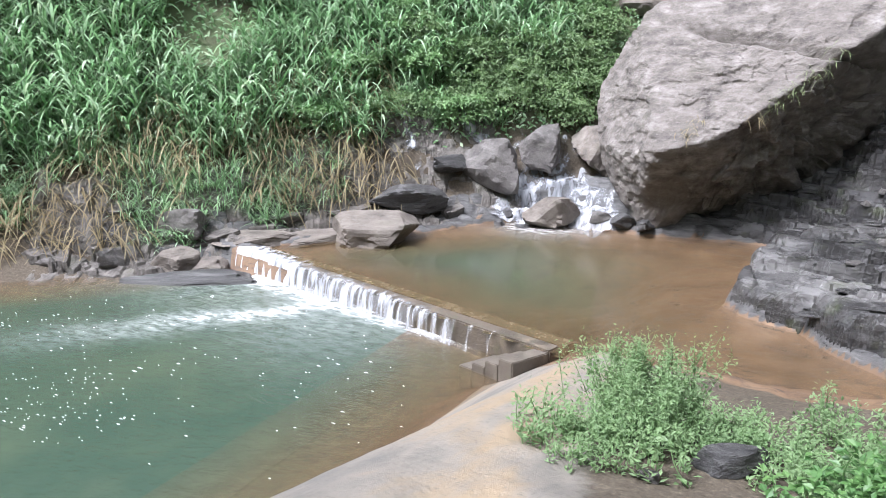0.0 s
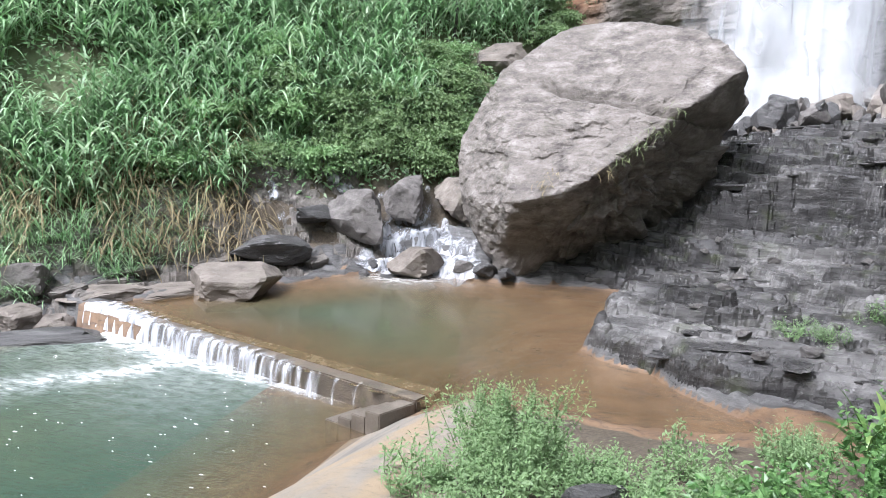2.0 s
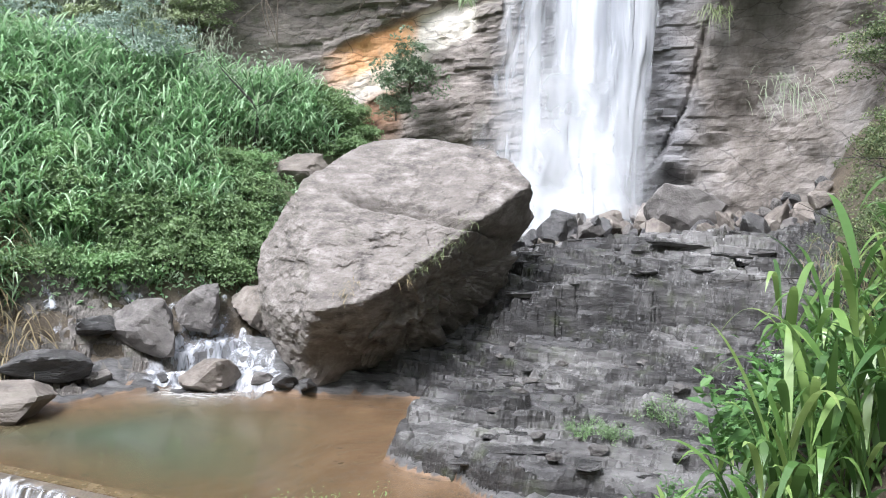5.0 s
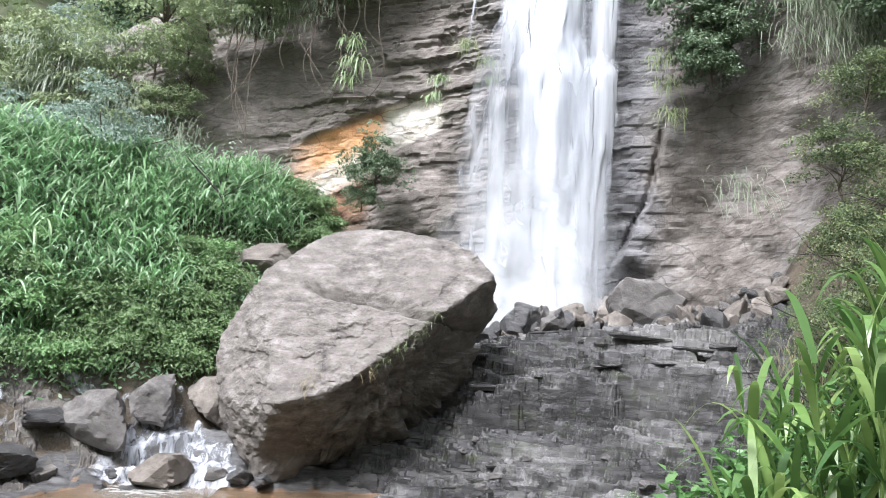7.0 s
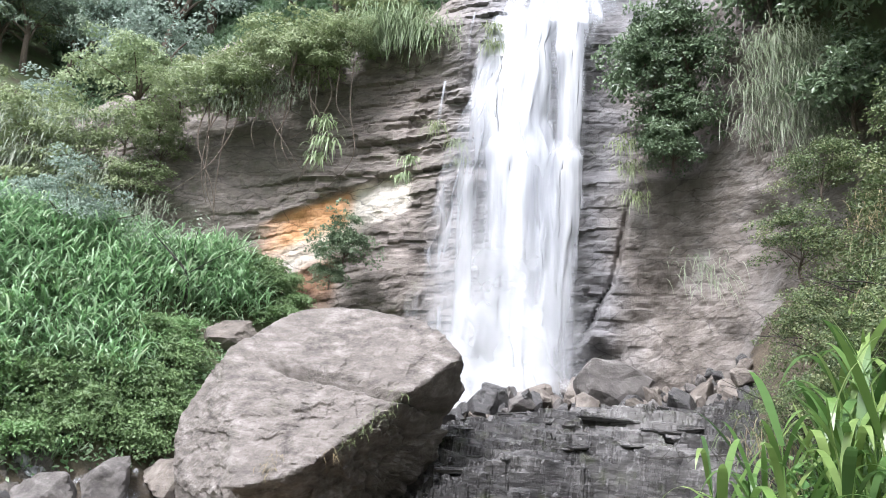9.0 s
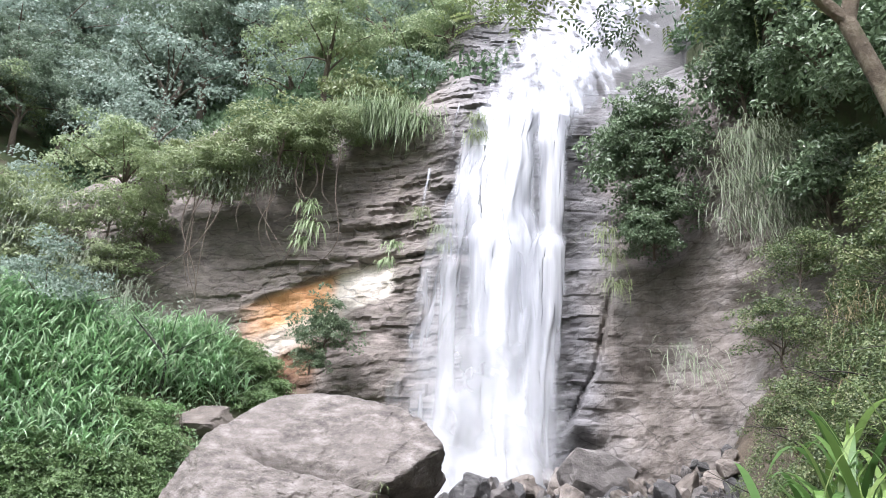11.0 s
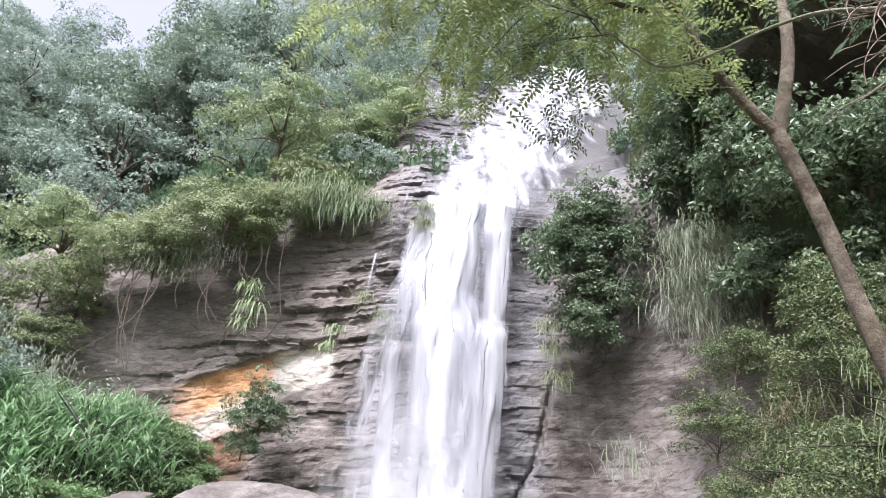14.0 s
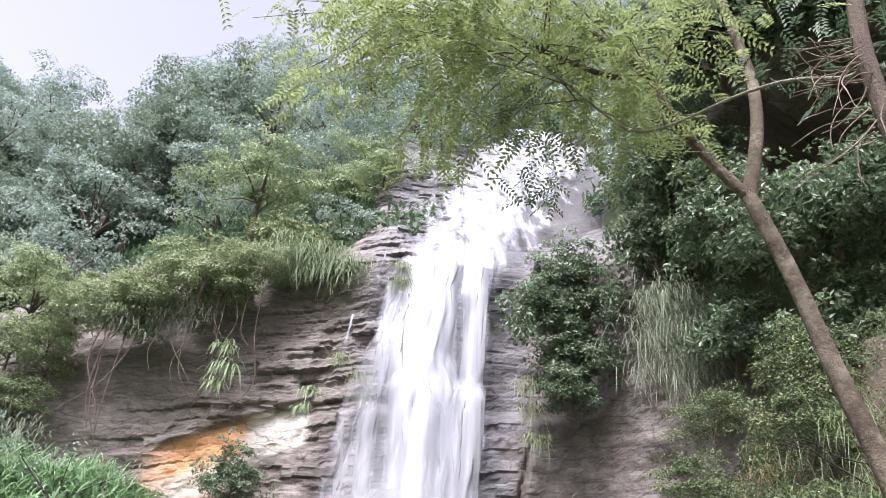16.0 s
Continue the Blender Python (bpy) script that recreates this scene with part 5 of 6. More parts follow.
ROOTS = "roots hanging over the cliff"
for k in range(16):
    x = rng.uniform(-9, -3.5)
    top = cliff_top(x) - 0.5
    drop = rng.uniform(2, 5)
    line = [(x, 26.9, top), (x + rng.normal() * 0.3, 26.4, top - drop * 0.4), (x + rng.normal() * 0.5, 26.3, top - drop * 0.75), (x + rng.normal() * 0.8, 26.35, top - drop)]
    v, f = tube(line, [0.03, 0.025, 0.02, 0.01], 5)
    tagged(part("hanging_root", mesh_of("hanging_root", v, f, bark, True)), "thin grey root hanging down the cliff", "root", ROOTS)


# ---- dead branch and small trees on the bank ----
def twig_tree(name, x, y, height, lean, label, mat=None, seed=1):
    r = np.random.default_rng(seed)
    root = thing(name, (x, y, on(x, y)), label, "tree")
    top = np.array((lean[0], lean[1], height))
    mid = top * 0.5 + np.array((-lean[0] * 0.45 + 0.12, 0, 0))
    v, f = tube([(0, 0, -0.1), mid * 0.5 + np.array((0.05, 0, 0)), mid, top], [0.07, 0.06, 0.045, 0.02], 6)
    part("trunk", mesh_of("trunk", v, f, dark_bark, True), root)
    if mat:
        c = top + r.normal(size=(26, 3)) * np.array((0.9, 0.6, 0.35))
        base = np.repeat(c, 16, 0) + r.normal(size=(26 * 16, 3)) * 0.16
        v, f = leaves(base, r.normal(size=base.shape), r.normal(size=base.shape) * 0.4 + np.array((0, 0, 1)), r.uniform(0.08, 0.16, len(base)), r.uniform(0.05, 0.09, len(base)))
        part("crown", mesh_of("crown", v, f, mat), root)
        for n in range(4):
            e = c[n * 3]
            v, f = tube([mid, (mid + e) / 2 + np.array((0, 0, 0.1)), e], [0.014, 0.01, 0.004], 5)
            part("limb", mesh_of("limb", v, f, dark_bark, True), root)
    return root


pale_twig = rock_material("pale_twig", (0.12, 0.09, 0.07), (0.24, 0.19, 0.15), (0.4, 0.34, 0.28), 0.9, (3, 3, 1), 4.0, 0.0, 0.4)
dark_bark = rock_material("dark_bark", (0.015, 0.013, 0.012), (0.04, 0.035, 0.03), (0.09, 0.08, 0.07), 0.9, (3, 3, 0.5), 4.0, 0.0, 0.6)
pale_leaf = leaf_material("pale_leaf", [(0.22, 0.28, 0.20), (0.32, 0.38, 0.28), (0.46, 0.50, 0.42)])
twig_tree("bare_sapling", -7.7, 23.1, 2.3, (-1.1, 0.1), "thin dark curved sapling with sparse pale leaves", pale_leaf, 3)

# ---- the overhanging tree on the near bank ----
def strand_of_leaflets(rng, start, way, count, pairs, size, spread):
    """Feathered leaves: a rib with pairs of leaflets."""
    base = start + rng.normal(size=(count, 3)) * spread
    rib = unit(way + rng.normal(size=(count, 3)) * 0.7)
    side = unit(np.cross(rib, np.array((0, 0, 1.0))) + rng.normal(size=(count, 3)) * 0.25)
    normal = np.cross(side, rib)
    length = rng.uniform(0.22, 0.36, count)
    pos, out, nrm = [], [], []
    for k in range(pairs):
        t = (k + 1.0) / pairs
        droop = np.array((0, 0, -0.25)) * (t * t) * length[:, None]
        for sgn in (-1, 1):
            pos.append(base + rib * (length * t)[:, None] + droop)
            out.append(rib * 0.45 + side * sgn + np.array((0, 0, -0.25)))
            nrm.append(normal)
    pos, out, nrm = np.concatenate(pos), np.concatenate(out), np.concatenate(nrm)
    n = len(pos)
    return leaves(pos, out, nrm, size * rng.uniform(0.8, 1.2, n), size * 0.42 * np.ones(n))


def build_overhanging_tree():
    r = np.random.default_rng(41)
    root = thing("overhanging_tree", (4.15, 5.65, on(4.15, 5.65)), "slender forked tree with mottled bark and feathery light green leaves", "tree")
    off = -np.array(root.location)
    trunk = [(4.65, 5.5, 2.6), (4.42, 5.6, 4.2), (4.16, 5.68, 5.4), (3.93, 5.79, 6.25), (3.75, 5.91, 7.19), (3.52, 6.05, 8.0)]
    right = [(3.52, 6.05, 8.0), (3.66, 5.98, 8.7), (3.73, 6.04, 9.38), (3.68, 6.19, 10.2), (3.5, 6.4, 11.6)]
    left = [(3.52, 6.05, 8.0), (3.25, 6.09, 8.3), (2.82, 6.08, 8.83), (2.57, 5.97, 9.27), (2.05, 5.96, 9.65), (1.45, 5.93, 9.95), (0.6, 6.0, 10.6)]
    thin = [(4.3, 4.8, 8.6), (4.08, 4.93, 8.63), (3.57, 5.19, 8.76), (3.11, 5.37, 8.62), (2.65, 5.6, 8.4), (2.28, 5.77, 8.32), (1.9, 5.9, 8.75), (1.5, 6.0, 9.2), (0.9, 6.2, 9.4)]
    fork = [(2.57, 5.97, 9.27), (2.2, 6.0, 9.15), (1.7, 6.1, 9.4), (1.0, 6.3, 9.9), (0.0, 6.6, 10.2)]
    for name, line, radii in (("trunk", trunk, [0.125, 0.105, 0.092, 0.083, 0.077, 0.078]), ("limb", right, [0.075, 0.066, 0.06, 0.05, 0.04]), ("limb", left, [0.062, 0.055, 0.048, 0.04, 0.03, 0.02, 0.012]), ("branch", fork, [0.035, 0.03, 0.025, 0.016, 0.008])):
        v, f = tube(np.array(line), radii, 9)
        part(name, mesh_of(name, v + off, f, mottled_bark, True), root)
    # twigs droop from the boughs, each with its leaves
    boughs = [np.array(left), np.array(thin), np.array(fork), np.array(right)]
    pieces, twigs = [], []
    for k in range(66):
        b = boughs[int(r.choice(4, p=[0.36, 0.22, 0.38, 0.04]))]
        t = r.uniform(0.42, 1.0) * (len(b) - 1)
        i = min(int(t), len(b) - 2)
        s = b[i] + (b[i + 1] - b[i]) * (t - i)
        w = unit(np.array((r.uniform(-1.1, 0.35), r.uniform(-0.5, 0.6), r.uniform(-0.22, 0.45))))
        long = r.uniform(0.7, 2.0)
        e = s + w * long + np.array((0, 0, -0.15 * long))
        twigs.append(tube([s, (s + e) / 2 + np.array((0, 0, 0.06)), e], [0.010, 0.007, 0.003], 4))
        for q in np.linspace(0.3, 1.0, 5):
            pieces.append(strand_of_leaflets(r, s + (e - s) * q, w * 0.4 + np.array((0, 0, -0.35)), 5, 7, 0.068, 0.2))
    v, f = joined(pieces)
    part("crown", mesh_of("crown", v + off, f, feather_leaf), root)
    for v, f in twigs:
        part("twig", mesh_of("twig", v + off, f, mottled_bark, True), root)
    # a thin dark spray hangs before the water
    spray = []
    for k in range(26):
        s = np.array((r.uniform(1.0, 1.75), r.uniform(5.7, 6.2), r.uniform(7.75, 8.75)))
        spray.append(strand_of_leaflets(r, s, np.array((-0.35, 0.1, -0.75)), 2, 8, 0.055, 0.05))
    v, f = joined(spray)
    part("leaf_spray", mesh_of("leaf_spray", v + off, f, shrub_green), root, "dark hanging feathery leaves")
    return root


mottled_bark = rock_material("mottled_bark", (0.04, 0.031, 0.02), (0.15, 0.118, 0.082), (0.46, 0.42, 0.33), 0.85, (1, 1, 1), 2.2, 0.6, 1.0)
mossy_bark = rock_material("mossy_bark", (0.12, 0.12, 0.08), (0.24, 0.25, 0.17), (0.42, 0.43, 0.33), 0.9, (1, 1, 1), 4.0, 0.3, 0.7)
feather_leaf = leaf_material("feather_leaf", [(0.16, 0.22, 0.085), (0.27, 0.35, 0.13), (0.38, 0.45, 0.20), (0.50, 0.53, 0.29)], 0.45, 0.6, 0.6)
build_overhanging_tree()
v, f = tube([(4.75, 4.5, 3.5), (4.3, 4.6, 6.0), (3.95, 4.61, 7.8), (3.85, 4.61, 8.63), (3.88, 4.59, 9.3), (4.0, 4.5, 11)], [0.10, 0.09, 0.08, 0.075, 0.07, 0.06], 9)
second = thing("leaning_tree", (4.75, 4.5, on(4.75, 4.5)), "brown mottled tree with one long thin bough on the bank", "tree")
part("trunk", mesh_of("trunk", v - np.array(second.location), f, bark, True), second)
bough = [(3.87, 4.6, 8.55), (4.0, 4.95, 8.63), (3.57, 5.19, 8.76), (3.11, 5.37, 8.62), (2.65, 5.6, 8.4), (2.28, 5.77, 8.32), (1.9, 5.9, 8.75), (1.5, 6.0, 9.2), (0.9, 6.2, 9.4)]
v, f = tube(bough, [0.03, 0.022, 0.018, 0.016, 0.015, 0.014, 0.011, 0.008, 0.004], 8)
part("bough", mesh_of("bough", v - np.array(second.location), f, mossy_bark, True), second, "thin pale mossy bough")
r = np.random.default_rng(45)
for _ in range(14):  # bare tangled twigs
    p = np.array((3.8, 4.6, r.uniform(7.6, 8.8)))
    e = p + np.array((r.uniform(-0.7, -0.1), r.uniform(0.0, 0.5), r.uniform(-0.45, 0.25)))
    v, f = tube([p, (p + e) / 2 + r.normal(size=3) * 0.08, e], [0.008, 0.006, 0.002], 4)
    part("twig", mesh_of("twig", v - np.array(second.location), f, pale_twig, True), second)


for _ in range(16):  # curled dry vines
    p = np.array((r.uniform(3.75, 3.95), r.uniform(4.5, 4.7), r.uniform(7.9, 8.9)))
    a, turn, line = r.uniform(2.6, 4.2), r.uniform(-0.5, 0.5), [p]
    for _ in range(6):
        line.append(line[-1] + np.array((math.cos(a) * 0.1, r.normal() * 0.03, math.sin(a) * 0.1 - 0.03)))
        a += turn
    v, f = tube(line, [0.008, 0.008, 0.007, 0.007, 0.006, 0.005, 0.003], 4)
    part("vine", mesh_of("vine", v - np.array(second.location), f, pale_twig, True), second)
pieces = [strand_of_leaflets(r, np.array((r.uniform(3.7, 5.2), r.uniform(5.2, 6.6), r.uniform(9.6, 11.0))), np.array((-0.2, -0.2, -0.5)), 3, 6, 0.085, 0.16) for _ in range(24)]
v, f = joined(pieces)
part("crown", mesh_of("crown", v - np.array(second.location), f, shrub_green), second, "mid green drooping feathery leaves")


# ---- plants on the near bank ----
def cane_clump(name, x, y, rng, stems, tall, leaf, wide, label, mat):
    root = thing(name, (x, y, on(x, y)), label, "grass", "cane clumps on the near bank")
    for _ in range(stems):
        p = np.array((rng.normal() * 0.14, rng.normal() * 0.14, -0.05))
        h = rng.uniform(*tall)
        lean = np.array((rng.normal() * 0.16, rng.normal() * 0.16, 1.0))
        v, f = tube([p, p + lean * h * 0.5, p + lean * h], [0.011, 0.009, 0.004], 5)
        stem = part("stem", mesh_of("stem", v, f, mat, True), root)
        k = 8
        t = np.linspace(0.3, 1.0, k)
        a = np.arange(k) * 2.6 + rng.uniform(0, 6)
        way = np.stack([np.cos(a), np.sin(a), rng.uniform(1.3, 3.6, k)], -1)
        v, f = blades(p + lean * (h * t)[:, None], way, rng.uniform(*leaf, k), rng.uniform(*wide, k), rng.uniform(0.25, 0.95, k), 8)
        for j in range(k):
            part("leaf", mesh_of("leaf", v[j * 18 : j * 18 + 18], f[:8], mat), stem)
    return root


cane_leaf = leaf_material("cane_leaf", [(0.06, 0.13, 0.04), (0.12, 0.23, 0.06), (0.20, 0.33, 0.09), (0.34, 0.45, 0.15)], 0.35, 0.4, 0.9, True)
rng = np.random.default_rng(51)
for x, y, n, tall in ((1.6, 4.25, 8, (0.6, 1.1)), (1.85, 4.45, 8, (0.7, 1.2)), (2.05, 4.1, 9, (0.9, 1.4)), (2.45, 4.6, 8, (0.6, 1.2)), (2.7, 5.2, 7, (0.6, 1.2)), (2.25, 5.4, 6, (0.4, 0.8)), (1.62, 4.95, 4, (0.2, 0.5)), (3.1, 5.6, 7, (0.8, 1.4)), (3.5, 6.4, 7, (0.8, 1.4)), (1.5, 6.3, 3, (0.1, 0.35)), (2.0, 6.2, 4, (0.2, 0.5))):
    cane_clump("cane_clump", x, y, rng, n, tall, (0.55, 1.05), (0.04, 0.07), "bright green clump of broad-bladed cane grass on the bank", cane_leaf)


def weed_model(name, seed, stems, tall, leaf, mat, label, group, spread=0.16, ratio=0.4):
    r = np.random.default_rng(seed)
    root = thing(name, (0, 0, 0), label, "weed", group)
    foliage = []
    for _ in range(stems):
        p = np.array((r.normal() * spread, r.normal() * spread, -0.03))
        h = r.uniform(*tall)
        e = p + np.array((r.normal() * 0.25 * h, r.normal() * 0.25 * h, h))
        k = int(20 + h * 85) if leaf < 0.12 else int(14 + h * 22)
        t = r.uniform(0.15, 1.0, k)
        base = p + (e - p) * t[:, None] + r.normal(size=(k, 3)) * 0.6 * leaf
        way = np.stack([r.normal(size=k), r.normal(size=k), r.uniform(0.0, 0.8, k)], -1)
        size = leaf * (1.25 - 0.6 * t) * r.uniform(0.7, 1.2, k)
        foliage.append(leaves(base, way, r.normal(size=(k, 3)) * 0.3 + np.array((0, 0, 1)), size, size * ratio))
        v, f = tube([p, (p + e) / 2 + r.normal(size=3) * 0.02, e], [0.006, 0.004, 0.002], 4)
        part("stem", mesh_of("stem", v, f, mat), root)
    v, f = joined(foliage)
    tagged(part("foliage", mesh_of("foliage", v, f, mat), root), kind="stuff")
    return root


weed_leaf = leaf_material("weed_leaf", [(0.11, 0.20, 0.08), (0.18, 0.29, 0.12), (0.26, 0.37, 0.18), (0.36, 0.44, 0.26)], 0.5, 0.35)
broad_leaf = leaf_material("broad_leaf", [(0.06, 0.15, 0.045), (0.12, 0.24, 0.075), (0.21, 0.36, 0.125)], 0.4, 0.35, 0.6)
WEEDS = "weeds on the near bank"
tall_weed = weed_model("tall_weed", 61, 18, (0.4, 0.85), 0.062, weed_leaf, "pale green leafy weed standing on the near bank", WEEDS, 0.17)
low_weed = weed_model("low_weed", 62, 22, (0.12, 0.34), 0.055, weed_leaf, "low pale green weed spreading over the near bank", WEEDS, 0.2)
broad_weed = weed_model("broad_weed", 63, 16, (0.2, 0.55), 0.085, broad_leaf, "bright green broad-leaved plant on the near bank", WEEDS, 0.2, 0.65)


def spread_copies(model, spots, rng, sizes=(0.8, 1.2)):
    copies(model, [(x, y, on(x, y), rng.uniform(0, 360), rng.uniform(*sizes)) for x, y in spots])


rng = np.random.default_rng(71)
spread_copies(tall_weed, [(-1.55, 6.0), (-1.35, 6.25), (-1.7, 6.4), (-1.2, 5.8), (-1.5, 5.6), (-1.75, 6.1)], rng, (0.8, 1.15))
spread_copies(low_weed, [(-1.7, 5.5), (-1.5, 5.2), (-1.35, 5.0), (-1.6, 4.85), (-1.1, 5.4), (-0.9, 5.75), (-0.55, 5.65), (-0.3, 5.45), (-0.2, 5.8), (-0.1, 5.05), (0.1, 5.5), (-0.75, 6.1), (-0.1, 6.5), (-1.3, 5.6), (0.3, 6.2), (0.9, 7.6), (0.75, 8.2), (1.1, 8.6), (-1.85, 5.2), (2.6, 13.2), (3.4, 12.2), (1.6, 11.2), (1.2, 12.6)], rng, (0.7, 1.2))
sapling_leaf = leaf_material("sapling_leaf", [(0.14, 0.24, 0.07), (0.26, 0.40, 0.12), (0.40, 0.53, 0.20), (0.58, 0.66, 0.46)], 0.4, 0.45, 0.7)
sapling = weed_model("broad_sapling", 64, 9, (0.7, 1.5), 0.17, sapling_leaf, "light green broad-leaved sapling on the side slope", "saplings on the side slope", 0.25, 0.5)
copies(sapling, [(6.2, 10.6, on(6.2, 10.6), 20, 1.2), (6.9, 10.9, on(6.9, 10.9), 140, 1.3), (7.6, 11.9, on(7.6, 11.9), 260, 1.2), (5.9, 10.0, on(5.9, 10.0), 80, 0.9), (7.9, 13.6, on(7.9, 13.6), 310, 1.1)])
dark_leaf = leaf_material("dark_leaf", [(0.05, 0.11, 0.05), (0.09, 0.18, 0.08), (0.16, 0.27, 0.13), (0.30, 0.40, 0.28)], 0.3, 0.3, 0.6)
shrub = weed_model("broad_shrub", 65, 12, (0.5, 1.2), 0.26, dark_leaf, "dark green broad-leaved shrub on the near bank", "shrubs on the near bank", 0.3, 0.42)
copies(shrub, [(3.6, 6.6, on(3.6, 6.6), 20, 1.0), (4.2, 7.2, on(4.2, 7.2), 140, 1.1), (4.4, 8.0, on(4.4, 8.0), 260, 1.2), (4.9, 8.8, on(4.9, 8.8), 80, 1.2), (3.9, 7.9, on(3.9, 7.9), 200, 0.8)])
spread_copies(broad_weed, [(0.55, 4.7), (0.8, 4.95), (1.0, 5.4), (1.15, 4.6), (1.3, 5.8), (0.35, 4.3), (1.5, 5.2), (0.8, 5.9), (2.4, 4.9), (2.9, 4.7), (3.2, 5.0), (3.5, 5.6), (3.0, 6.2), (3.8, 6.8), (2.6, 6.4), (3.4, 7.4), (4.2, 7.6), (4.6, 8.4), (2.0, 5.0), (2.2, 5.8), (1.6, 6.8)], rng, (0.8, 1.5))


# ---- foam drifting on the lower pool ----
def build_foam():
    r = np.random.default_rng(81)
    n = 4200
    x, y = r.uniform(-13, -4.4, n), r.uniform(3.0, 10.2, n)
    drift = value_noise(x * 0.9, y * 1.6, 0, 83)
    keep = (in_lower_pool(x, y) > 0.15) & (r.uniform(size=n) < 0.06 + 0.5 * smooth(0.15, 0.7, drift) * smooth(7.2, 5.6, y + 0.35 * (x + 8)))
    x, y = x[keep], y[keep]
    n = len(x)
    a = np.linspace(0, 2 * np.pi, 7, endpoint=False)
    size = r.uniform(0.004, 0.009, n) * np.where(r.uniform(size=n) < 0.04, 2.0, 1)
    px = x[:, None] + size[:, None] * np.cos(a) * r.uniform(1.0, 5.0, n)[:, None] * r.uniform(0.7, 1.2, (n, 7))
    py = y[:, None] + size[:, None] * np.sin(a) * r.uniform(0.7, 1.2, (n, 7))
    v = np.stack([px, py, np.full_like(px, LOWER + 0.006)], -1)
    top = np.stack([x, y, np.full(n, LOWER + 0.016)], -1)
    v = np.concatenate([v, top[:, None]], 1).reshape(-1, 3)
    k = np.arange(7)
    f = np.stack([k, (k + 1) % 7, np.full(7, 7)], -1)[None] + (np.arange(n) * 8)[:, None, None]
    foam = rock_material("foam", (0.45, 0.45, 0.43), (0.6, 0.6, 0.58), (0.75, 0.75, 0.74), 0.8, (1, 1, 1), 9.0, 0.0, 0.2)
    tagged(part("foam_flecks", mesh_of("foam_flecks", v, f.reshape(-1, 3), foam)), "small white flecks of foam on the lower pool", "foam", kind="stuff")


build_foam()


# ---- layered plates of the rock shelf ----
def plate_mesh(seed):
    """A jagged flat plate of unit length with an undercut front."""
    r = np.random.default_rng(seed)
    n = 13
    a = np.sort(r.uniform(0, 2 * np.pi, n))
    ring = np.stack([0.5 * np.cos(a), 0.5 * np.sin(a)], -1) * r.uniform(0.62, 1.0, n)[:, None]
    inner = np.column_stack([ring * r.uniform(0.4, 0.8, n)[:, None], 0.5 + r.uniform(-0.25, 0.18, n)])
    top = np.column_stack([ring, r.uniform(-0.18, 0.06, n) + 0.5])
    mid = np.column_stack([ring * r.uniform(0.96, 1.08, n)[:, None], r.uniform(0.0, 0.3, n)])
    low = np.column_stack([ring * 0.8, np.full(n, -0.5)])
    v = np.concatenate([inner, top, mid, low, [[0, 0, 0.5]]])
    k = np.arange(n)
    q = (k + 1) % n
    sides = np.concatenate([np.stack([(j + 1) * n + k, (j + 1) * n + q, j * n + q, j * n + k], -1) for j in range(3)])
    cap = np.stack([k, q, np.full(n, 4 * n)], -1)
    return mesh_of("rock_plate", v, [sides, cap], plate_rock)


plate_rock = rock_material("plate_rock", (0.016, 0.015, 0.015), (0.07, 0.067, 0.064), (0.235, 0.227, 0.218), 0.28, (0.7, 0.9, 3.0), 1.5, 0.35, 0.7, 0.8)
PLATES = [plate_mesh(300 + k) for k in range(12)]


def build_shelf():
    xs, ys = np.arange(-2.6, 7.6, 0.042), np.arange(10.0, 23.4, 0.042)
    x, y = np.meshgrid(xs, ys, indexing="ij")
    pool = in_upper_pool(x, y)
    cut = smooth(0.12, -0.12, pool) * smooth(-2.6, -2.2, x) * smooth(0.6, -0.1, side_bank(x, y)) * smooth(10.0, 10.5, y)
    z = shelf_height(x, y) + 0.05 - 0.5 * (1 - cut)
    me = mesh_of("rock_shelf", np.stack([x, y, z], -1).reshape(-1, 3), grid_faces(len(xs), len(ys)), plate_rock)
    return tagged(part("rock_shelf", me), "stepped shelf of dark wet layered rock", "rock", kind="structure")


shelf = build_shelf()
rng = np.random.default_rng(91)
count = 0
for y in np.arange(10.6, 22.6, 0.42):
    for x in np.arange(-1.6, 7.0, 0.9):
        px, py = x + rng.uniform(-0.6, 0.6), y + rng.uniform(-0.3, 0.3)
        gap = value_noise(px * 0.55, py * 0.8, 0, 9) < 0.22
        if gap or in_upper_pool(np.array(px), np.array(py)) > -0.35 or math.hypot((px + 2.9), (py - 16.3)) < 1.5 or px > 5.0 + 0.3 * max(0, py - 12) or count >= 200:
            continue
        count += 1
        big = rng.choice([0.3, 0.5, 0.85], p=[0.5, 0.35, 0.15])
        long, deep, thick = big * rng.uniform(1.0, 2.0), big * rng.uniform(0.6, 1.1), rng.uniform(0.05, 0.12) * (0.6 + 0.5 * big)
        if py < 13.5:
            thick *= 0.6
        ob = part("rock_plate", PLATES[int(rng.integers(12))], shelf)
        ob.matrix_world = pose(px, py, float(shelf_height(np.array([px]), np.array([py]))[0]) + 0.05 - thick * 0.2, rng.uniform(-4, 5), rng.uniform(-6, 2), rng.uniform(-25, 25)) @ Matrix.Diagonal((long, deep, thick, 1))

# ---- plates of the far bank ----
bank_rock = rock_material("bank_rock", (0.03, 0.027, 0.024), (0.13, 0.117, 0.103), (0.29, 0.265, 0.24), 0.6, (1.0, 1.0, 1.8), 1.8, 0.3, 1.0)
FLAT = []
for me in PLATES[:8]:
    me = me.copy()
    me.materials.clear()
    me.materials.append(bank_rock)
    FLAT.append(me)


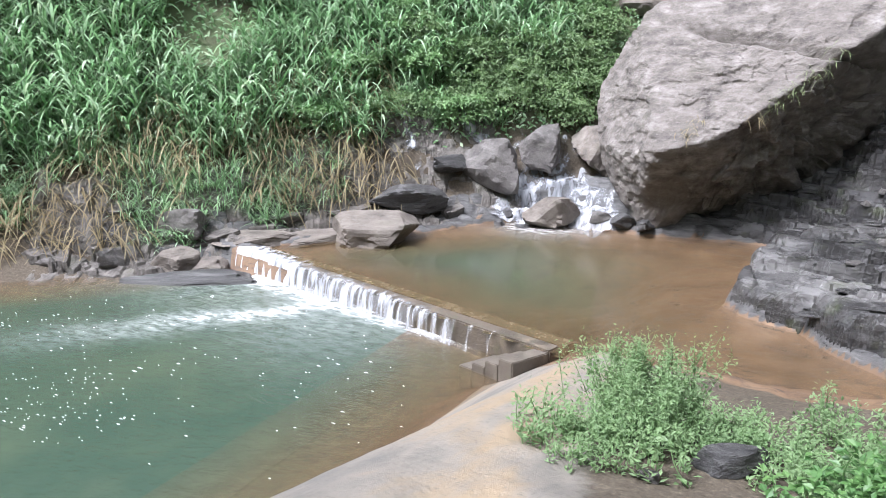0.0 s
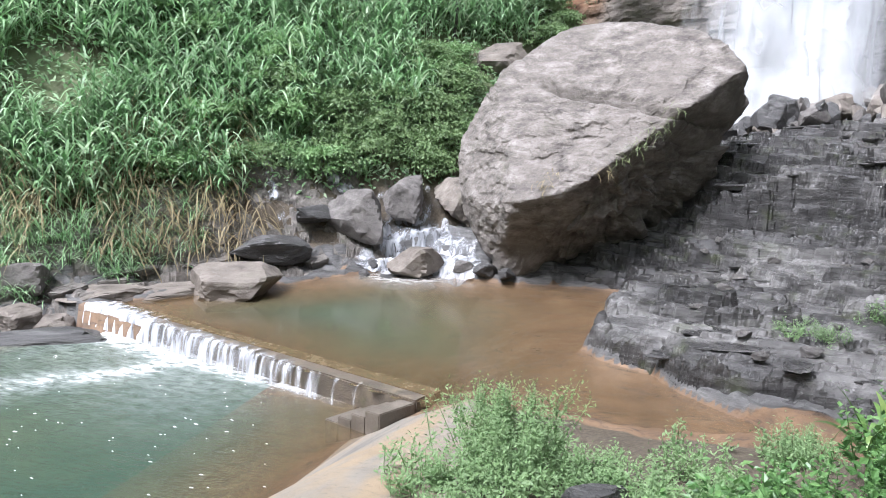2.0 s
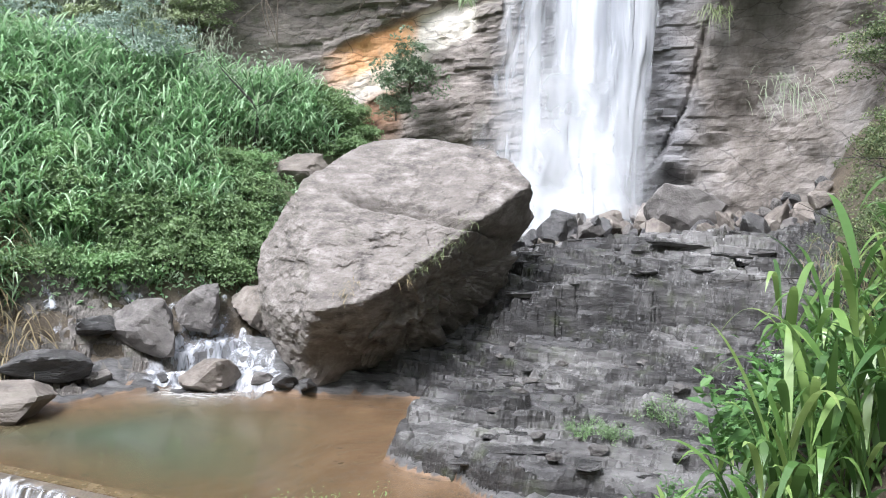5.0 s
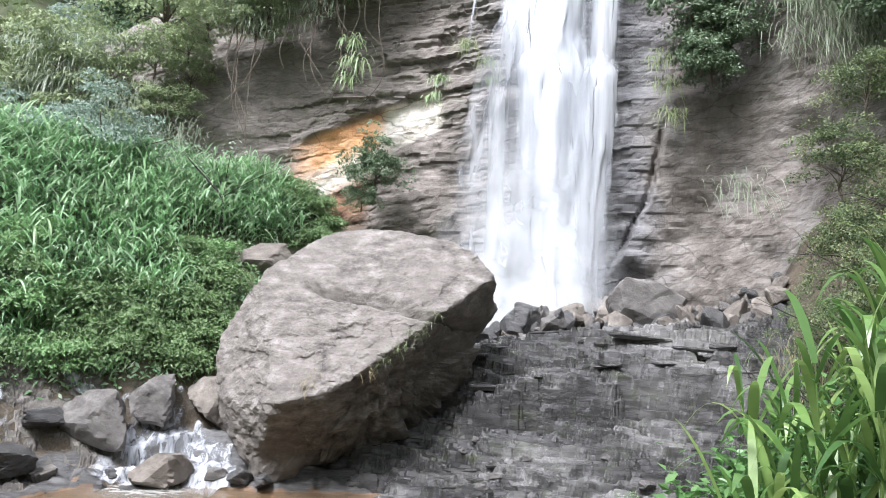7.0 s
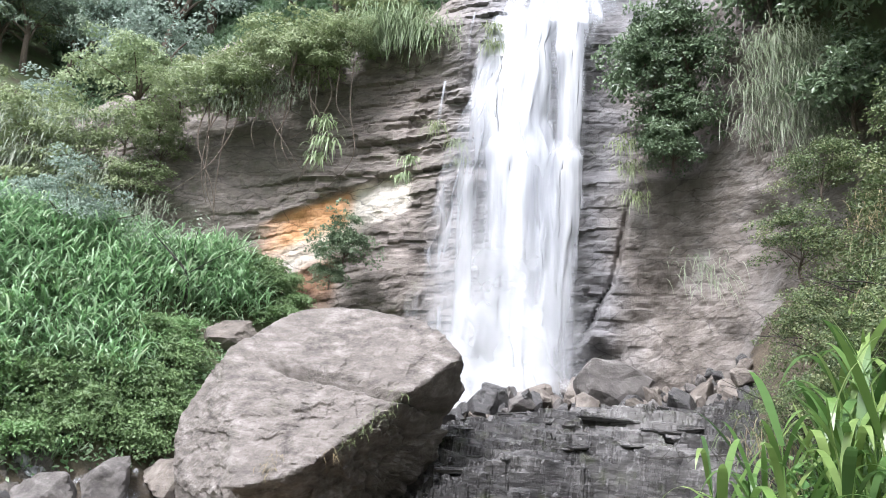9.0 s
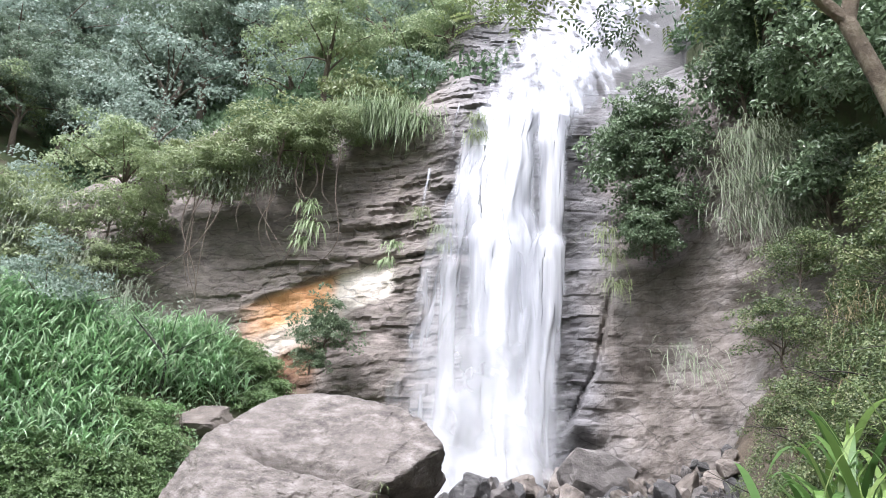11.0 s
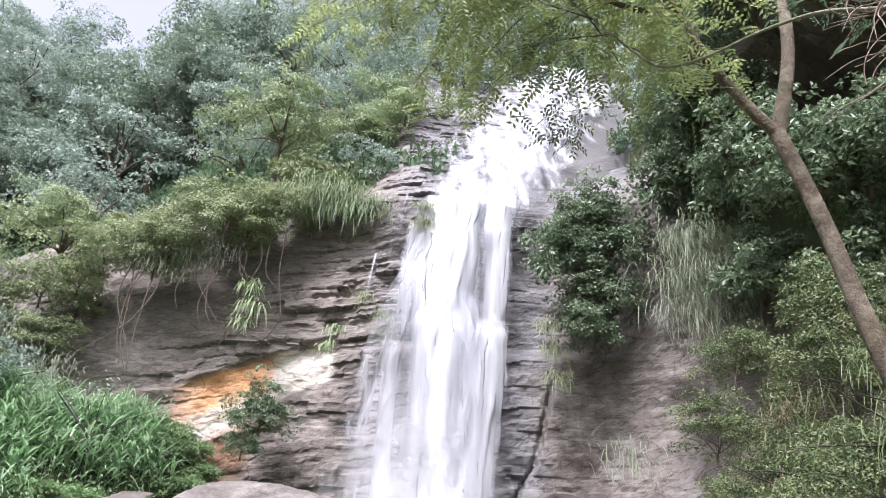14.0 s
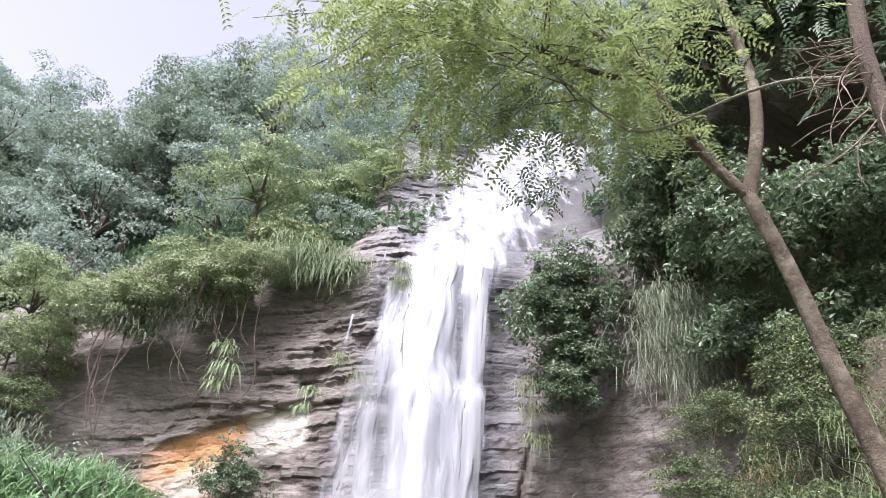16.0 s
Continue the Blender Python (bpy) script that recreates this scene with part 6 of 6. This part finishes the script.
def build_ledge():
    """A rough sloping ledge whose strata break off towards the pool."""
    t, s = np.meshgrid(np.arange(-0.5, 11.6, 0.035), np.arange(-2.8, 1.9, 0.035), indexing="ij")
    x, y = -14.9 + 0.723 * t - 0.691 * s, 9.0 + 0.691 * t + 0.723 * s
    rough = fbm(x * 0.9, y * 0.9, 0, 5, 201, 0.55)
    q = (s * 0.55 + 0.12 * t + 0.55 * rough) / 0.3
    k = np.floor(q)
    saw = (q - k) - 0.5
    high = lattice(k, np.floor(t * 0.7 + 3 * lattice(k, k * 0, k * 0, 7)), k * 0, 8)
    q2 = (s * 0.3 - 0.5 * t + 0.6 * fbm(x * 1.7, y * 1.7, 0, 4, 202)) / 0.35
    z = -0.13 * saw * (0.4 + high) + 0.05 * (0.5 - (q2 - np.floor(q2))) + 0.16 * rough + 0.09 * np.abs(fbm(x * 3, y * 3, 0, 5, 203, 0.6)) + 0.14 * (high - 0.4)
    inside = np.maximum(in_upper_pool(x, y), np.where(above_weir(x, y) < 0.2, in_lower_pool(x, y), -9))
    cut = smooth(0.05, -0.25, inside) * smooth(1.75, 1.0, s - 0.35 * np.clip(t - 5, 0, 2) + 0.6 * rough) * smooth(11.6, 10.6, t) * smooth(-0.5, 0.5, t) * smooth(-2.8, -2.3, s)
    base = land(x, y)
    for _ in range(6):
        base[1:-1, 1:-1] = (base[:-2, 1:-1] + base[2:, 1:-1] + base[1:-1, :-2] + base[1:-1, 2:]) / 4
    z = base + 0.03 + z * (0.4 + 0.6 * cut) - 0.6 * (1 - cut)
    me = mesh_of("bank_ledge", np.stack([x, y, z], -1).reshape(-1, 3), grid_faces(*t.shape), bank_rock)
    return tagged(part("bank_ledge", me), "low rough ledge of grey-brown layered rock along the far bank", "rock", kind="structure")


ledge = build_ledge()
for k in range(18):
    t, s = rng.uniform(1.0, 10.0), rng.uniform(-2.0, 0.6)
    px, py = -14.9 + 0.723 * t - 0.691 * s, 9.0 + 0.691 * t + 0.723 * s
    if in_upper_pool(np.array(px), np.array(py)) > -0.15 or in_lower_pool(np.array(px), np.array(py)) > -0.05 or px > -6.9:
        continue
    big = rng.uniform(0.35, 0.8)
    ob = part("rock_plate", FLAT[k % 8], ledge)
    ob.matrix_world = pose(px, py, on(px, py) + rng.uniform(0.0, 0.06), rng.uniform(-4, 10), rng.uniform(-10, -2), rng.uniform(25, 60)) @ Matrix.Diagonal((big * 1.6, big * 1.1, rng.uniform(0.12, 0.22), 1))


# ---- tufts on the boulder and dry twigs on the side slope ----
def on_boulder(x, z):
    me = boulder.data
    co = np.zeros(len(me.vertices) * 3, np.float32)
    me.vertices.foreach_get("co", co)
    co = co.reshape(-1, 3)
    d = (co[:, 0] - x) ** 2 + (co[:, 2] - z) ** 2 + np.where(co[:, 1] > 0.3, 9, 0)
    return co[int(d.argmin())] + np.array(boulder.location)


r = np.random.default_rng(95)
pieces, dry = [], []
for x, z, n, green in ((-0.65, -0.45, 26, 0), (-0.6, -0.25, 16, 0), (0.6, 0.05, 26, 1), (0.95, 0.35, 40, 1), (1.2, 0.6, 30, 1), (1.45, 0.85, 24, 1), (0.4, -0.1, 14, 0), (1.6, 1.0, 16, 1)):
    p = on_boulder(x, z)
    base = p + r.normal(size=(n, 3)) * np.array((0.10, 0.05, 0.07))
    way = np.stack([r.normal(size=n), r.uniform(-1.2, -0.2, n), r.uniform(-0.3, 0.9, n)], -1)
    (pieces if green else dry).append(blades(base, way, r.uniform(0.08, 0.26, n), np.full(n, 0.014), r.uniform(0.4, 1.2, n), 3))
v, f = joined(pieces)
tagged(part("boulder_moss", mesh_of("boulder_moss", v, f, olive_green)), "small olive grass tufts rooted on the boulder", "grass", kind="stuff")
v, f = joined(dry)
tagged(part("boulder_grass", mesh_of("boulder_grass", v, f, straw)), "pale dry grass tufts rooted on the boulder", "grass", kind="stuff")

for k in range(22):
    s = np.array((r.uniform(5.2, 8.6), r.uniform(9.5, 15.0), 0.0))
    s[2] = on(s[0], s[1]) + r.uniform(0.2, 2.2)
    w = unit(np.array((r.uniform(-1.3, -0.2), r.uniform(-0.5, 0.3), r.uniform(-0.25, 0.6))))
    long = r.uniform(0.9, 2.4)
    root = thing("dry_branch", tuple(s), "thin bare grey-brown branch reaching from the side slope", "branch", "dry branches on the side slope")
    mid = w * long * 0.5 + np.array((0, 0, r.uniform(-0.1, 0.25)))
    v, f = tube([np.zeros(3), mid, w * long], [0.018, 0.012, 0.004], 5)
    part("stem", mesh_of("stem", v, f, dark_bark, True), root)
    for _ in range(5):
        q = mid + (w * long - mid) * r.uniform(-0.3, 0.9)
        e = q + unit(w + r.normal(size=3) * 0.7) * r.uniform(0.25, 0.7)
        v, f = tube([q, (q + e) / 2 + r.normal(size=3) * 0.03, e], [0.008, 0.005, 0.002], 4)
        part("twig", mesh_of("twig", v, f, dark_bark, True), root)
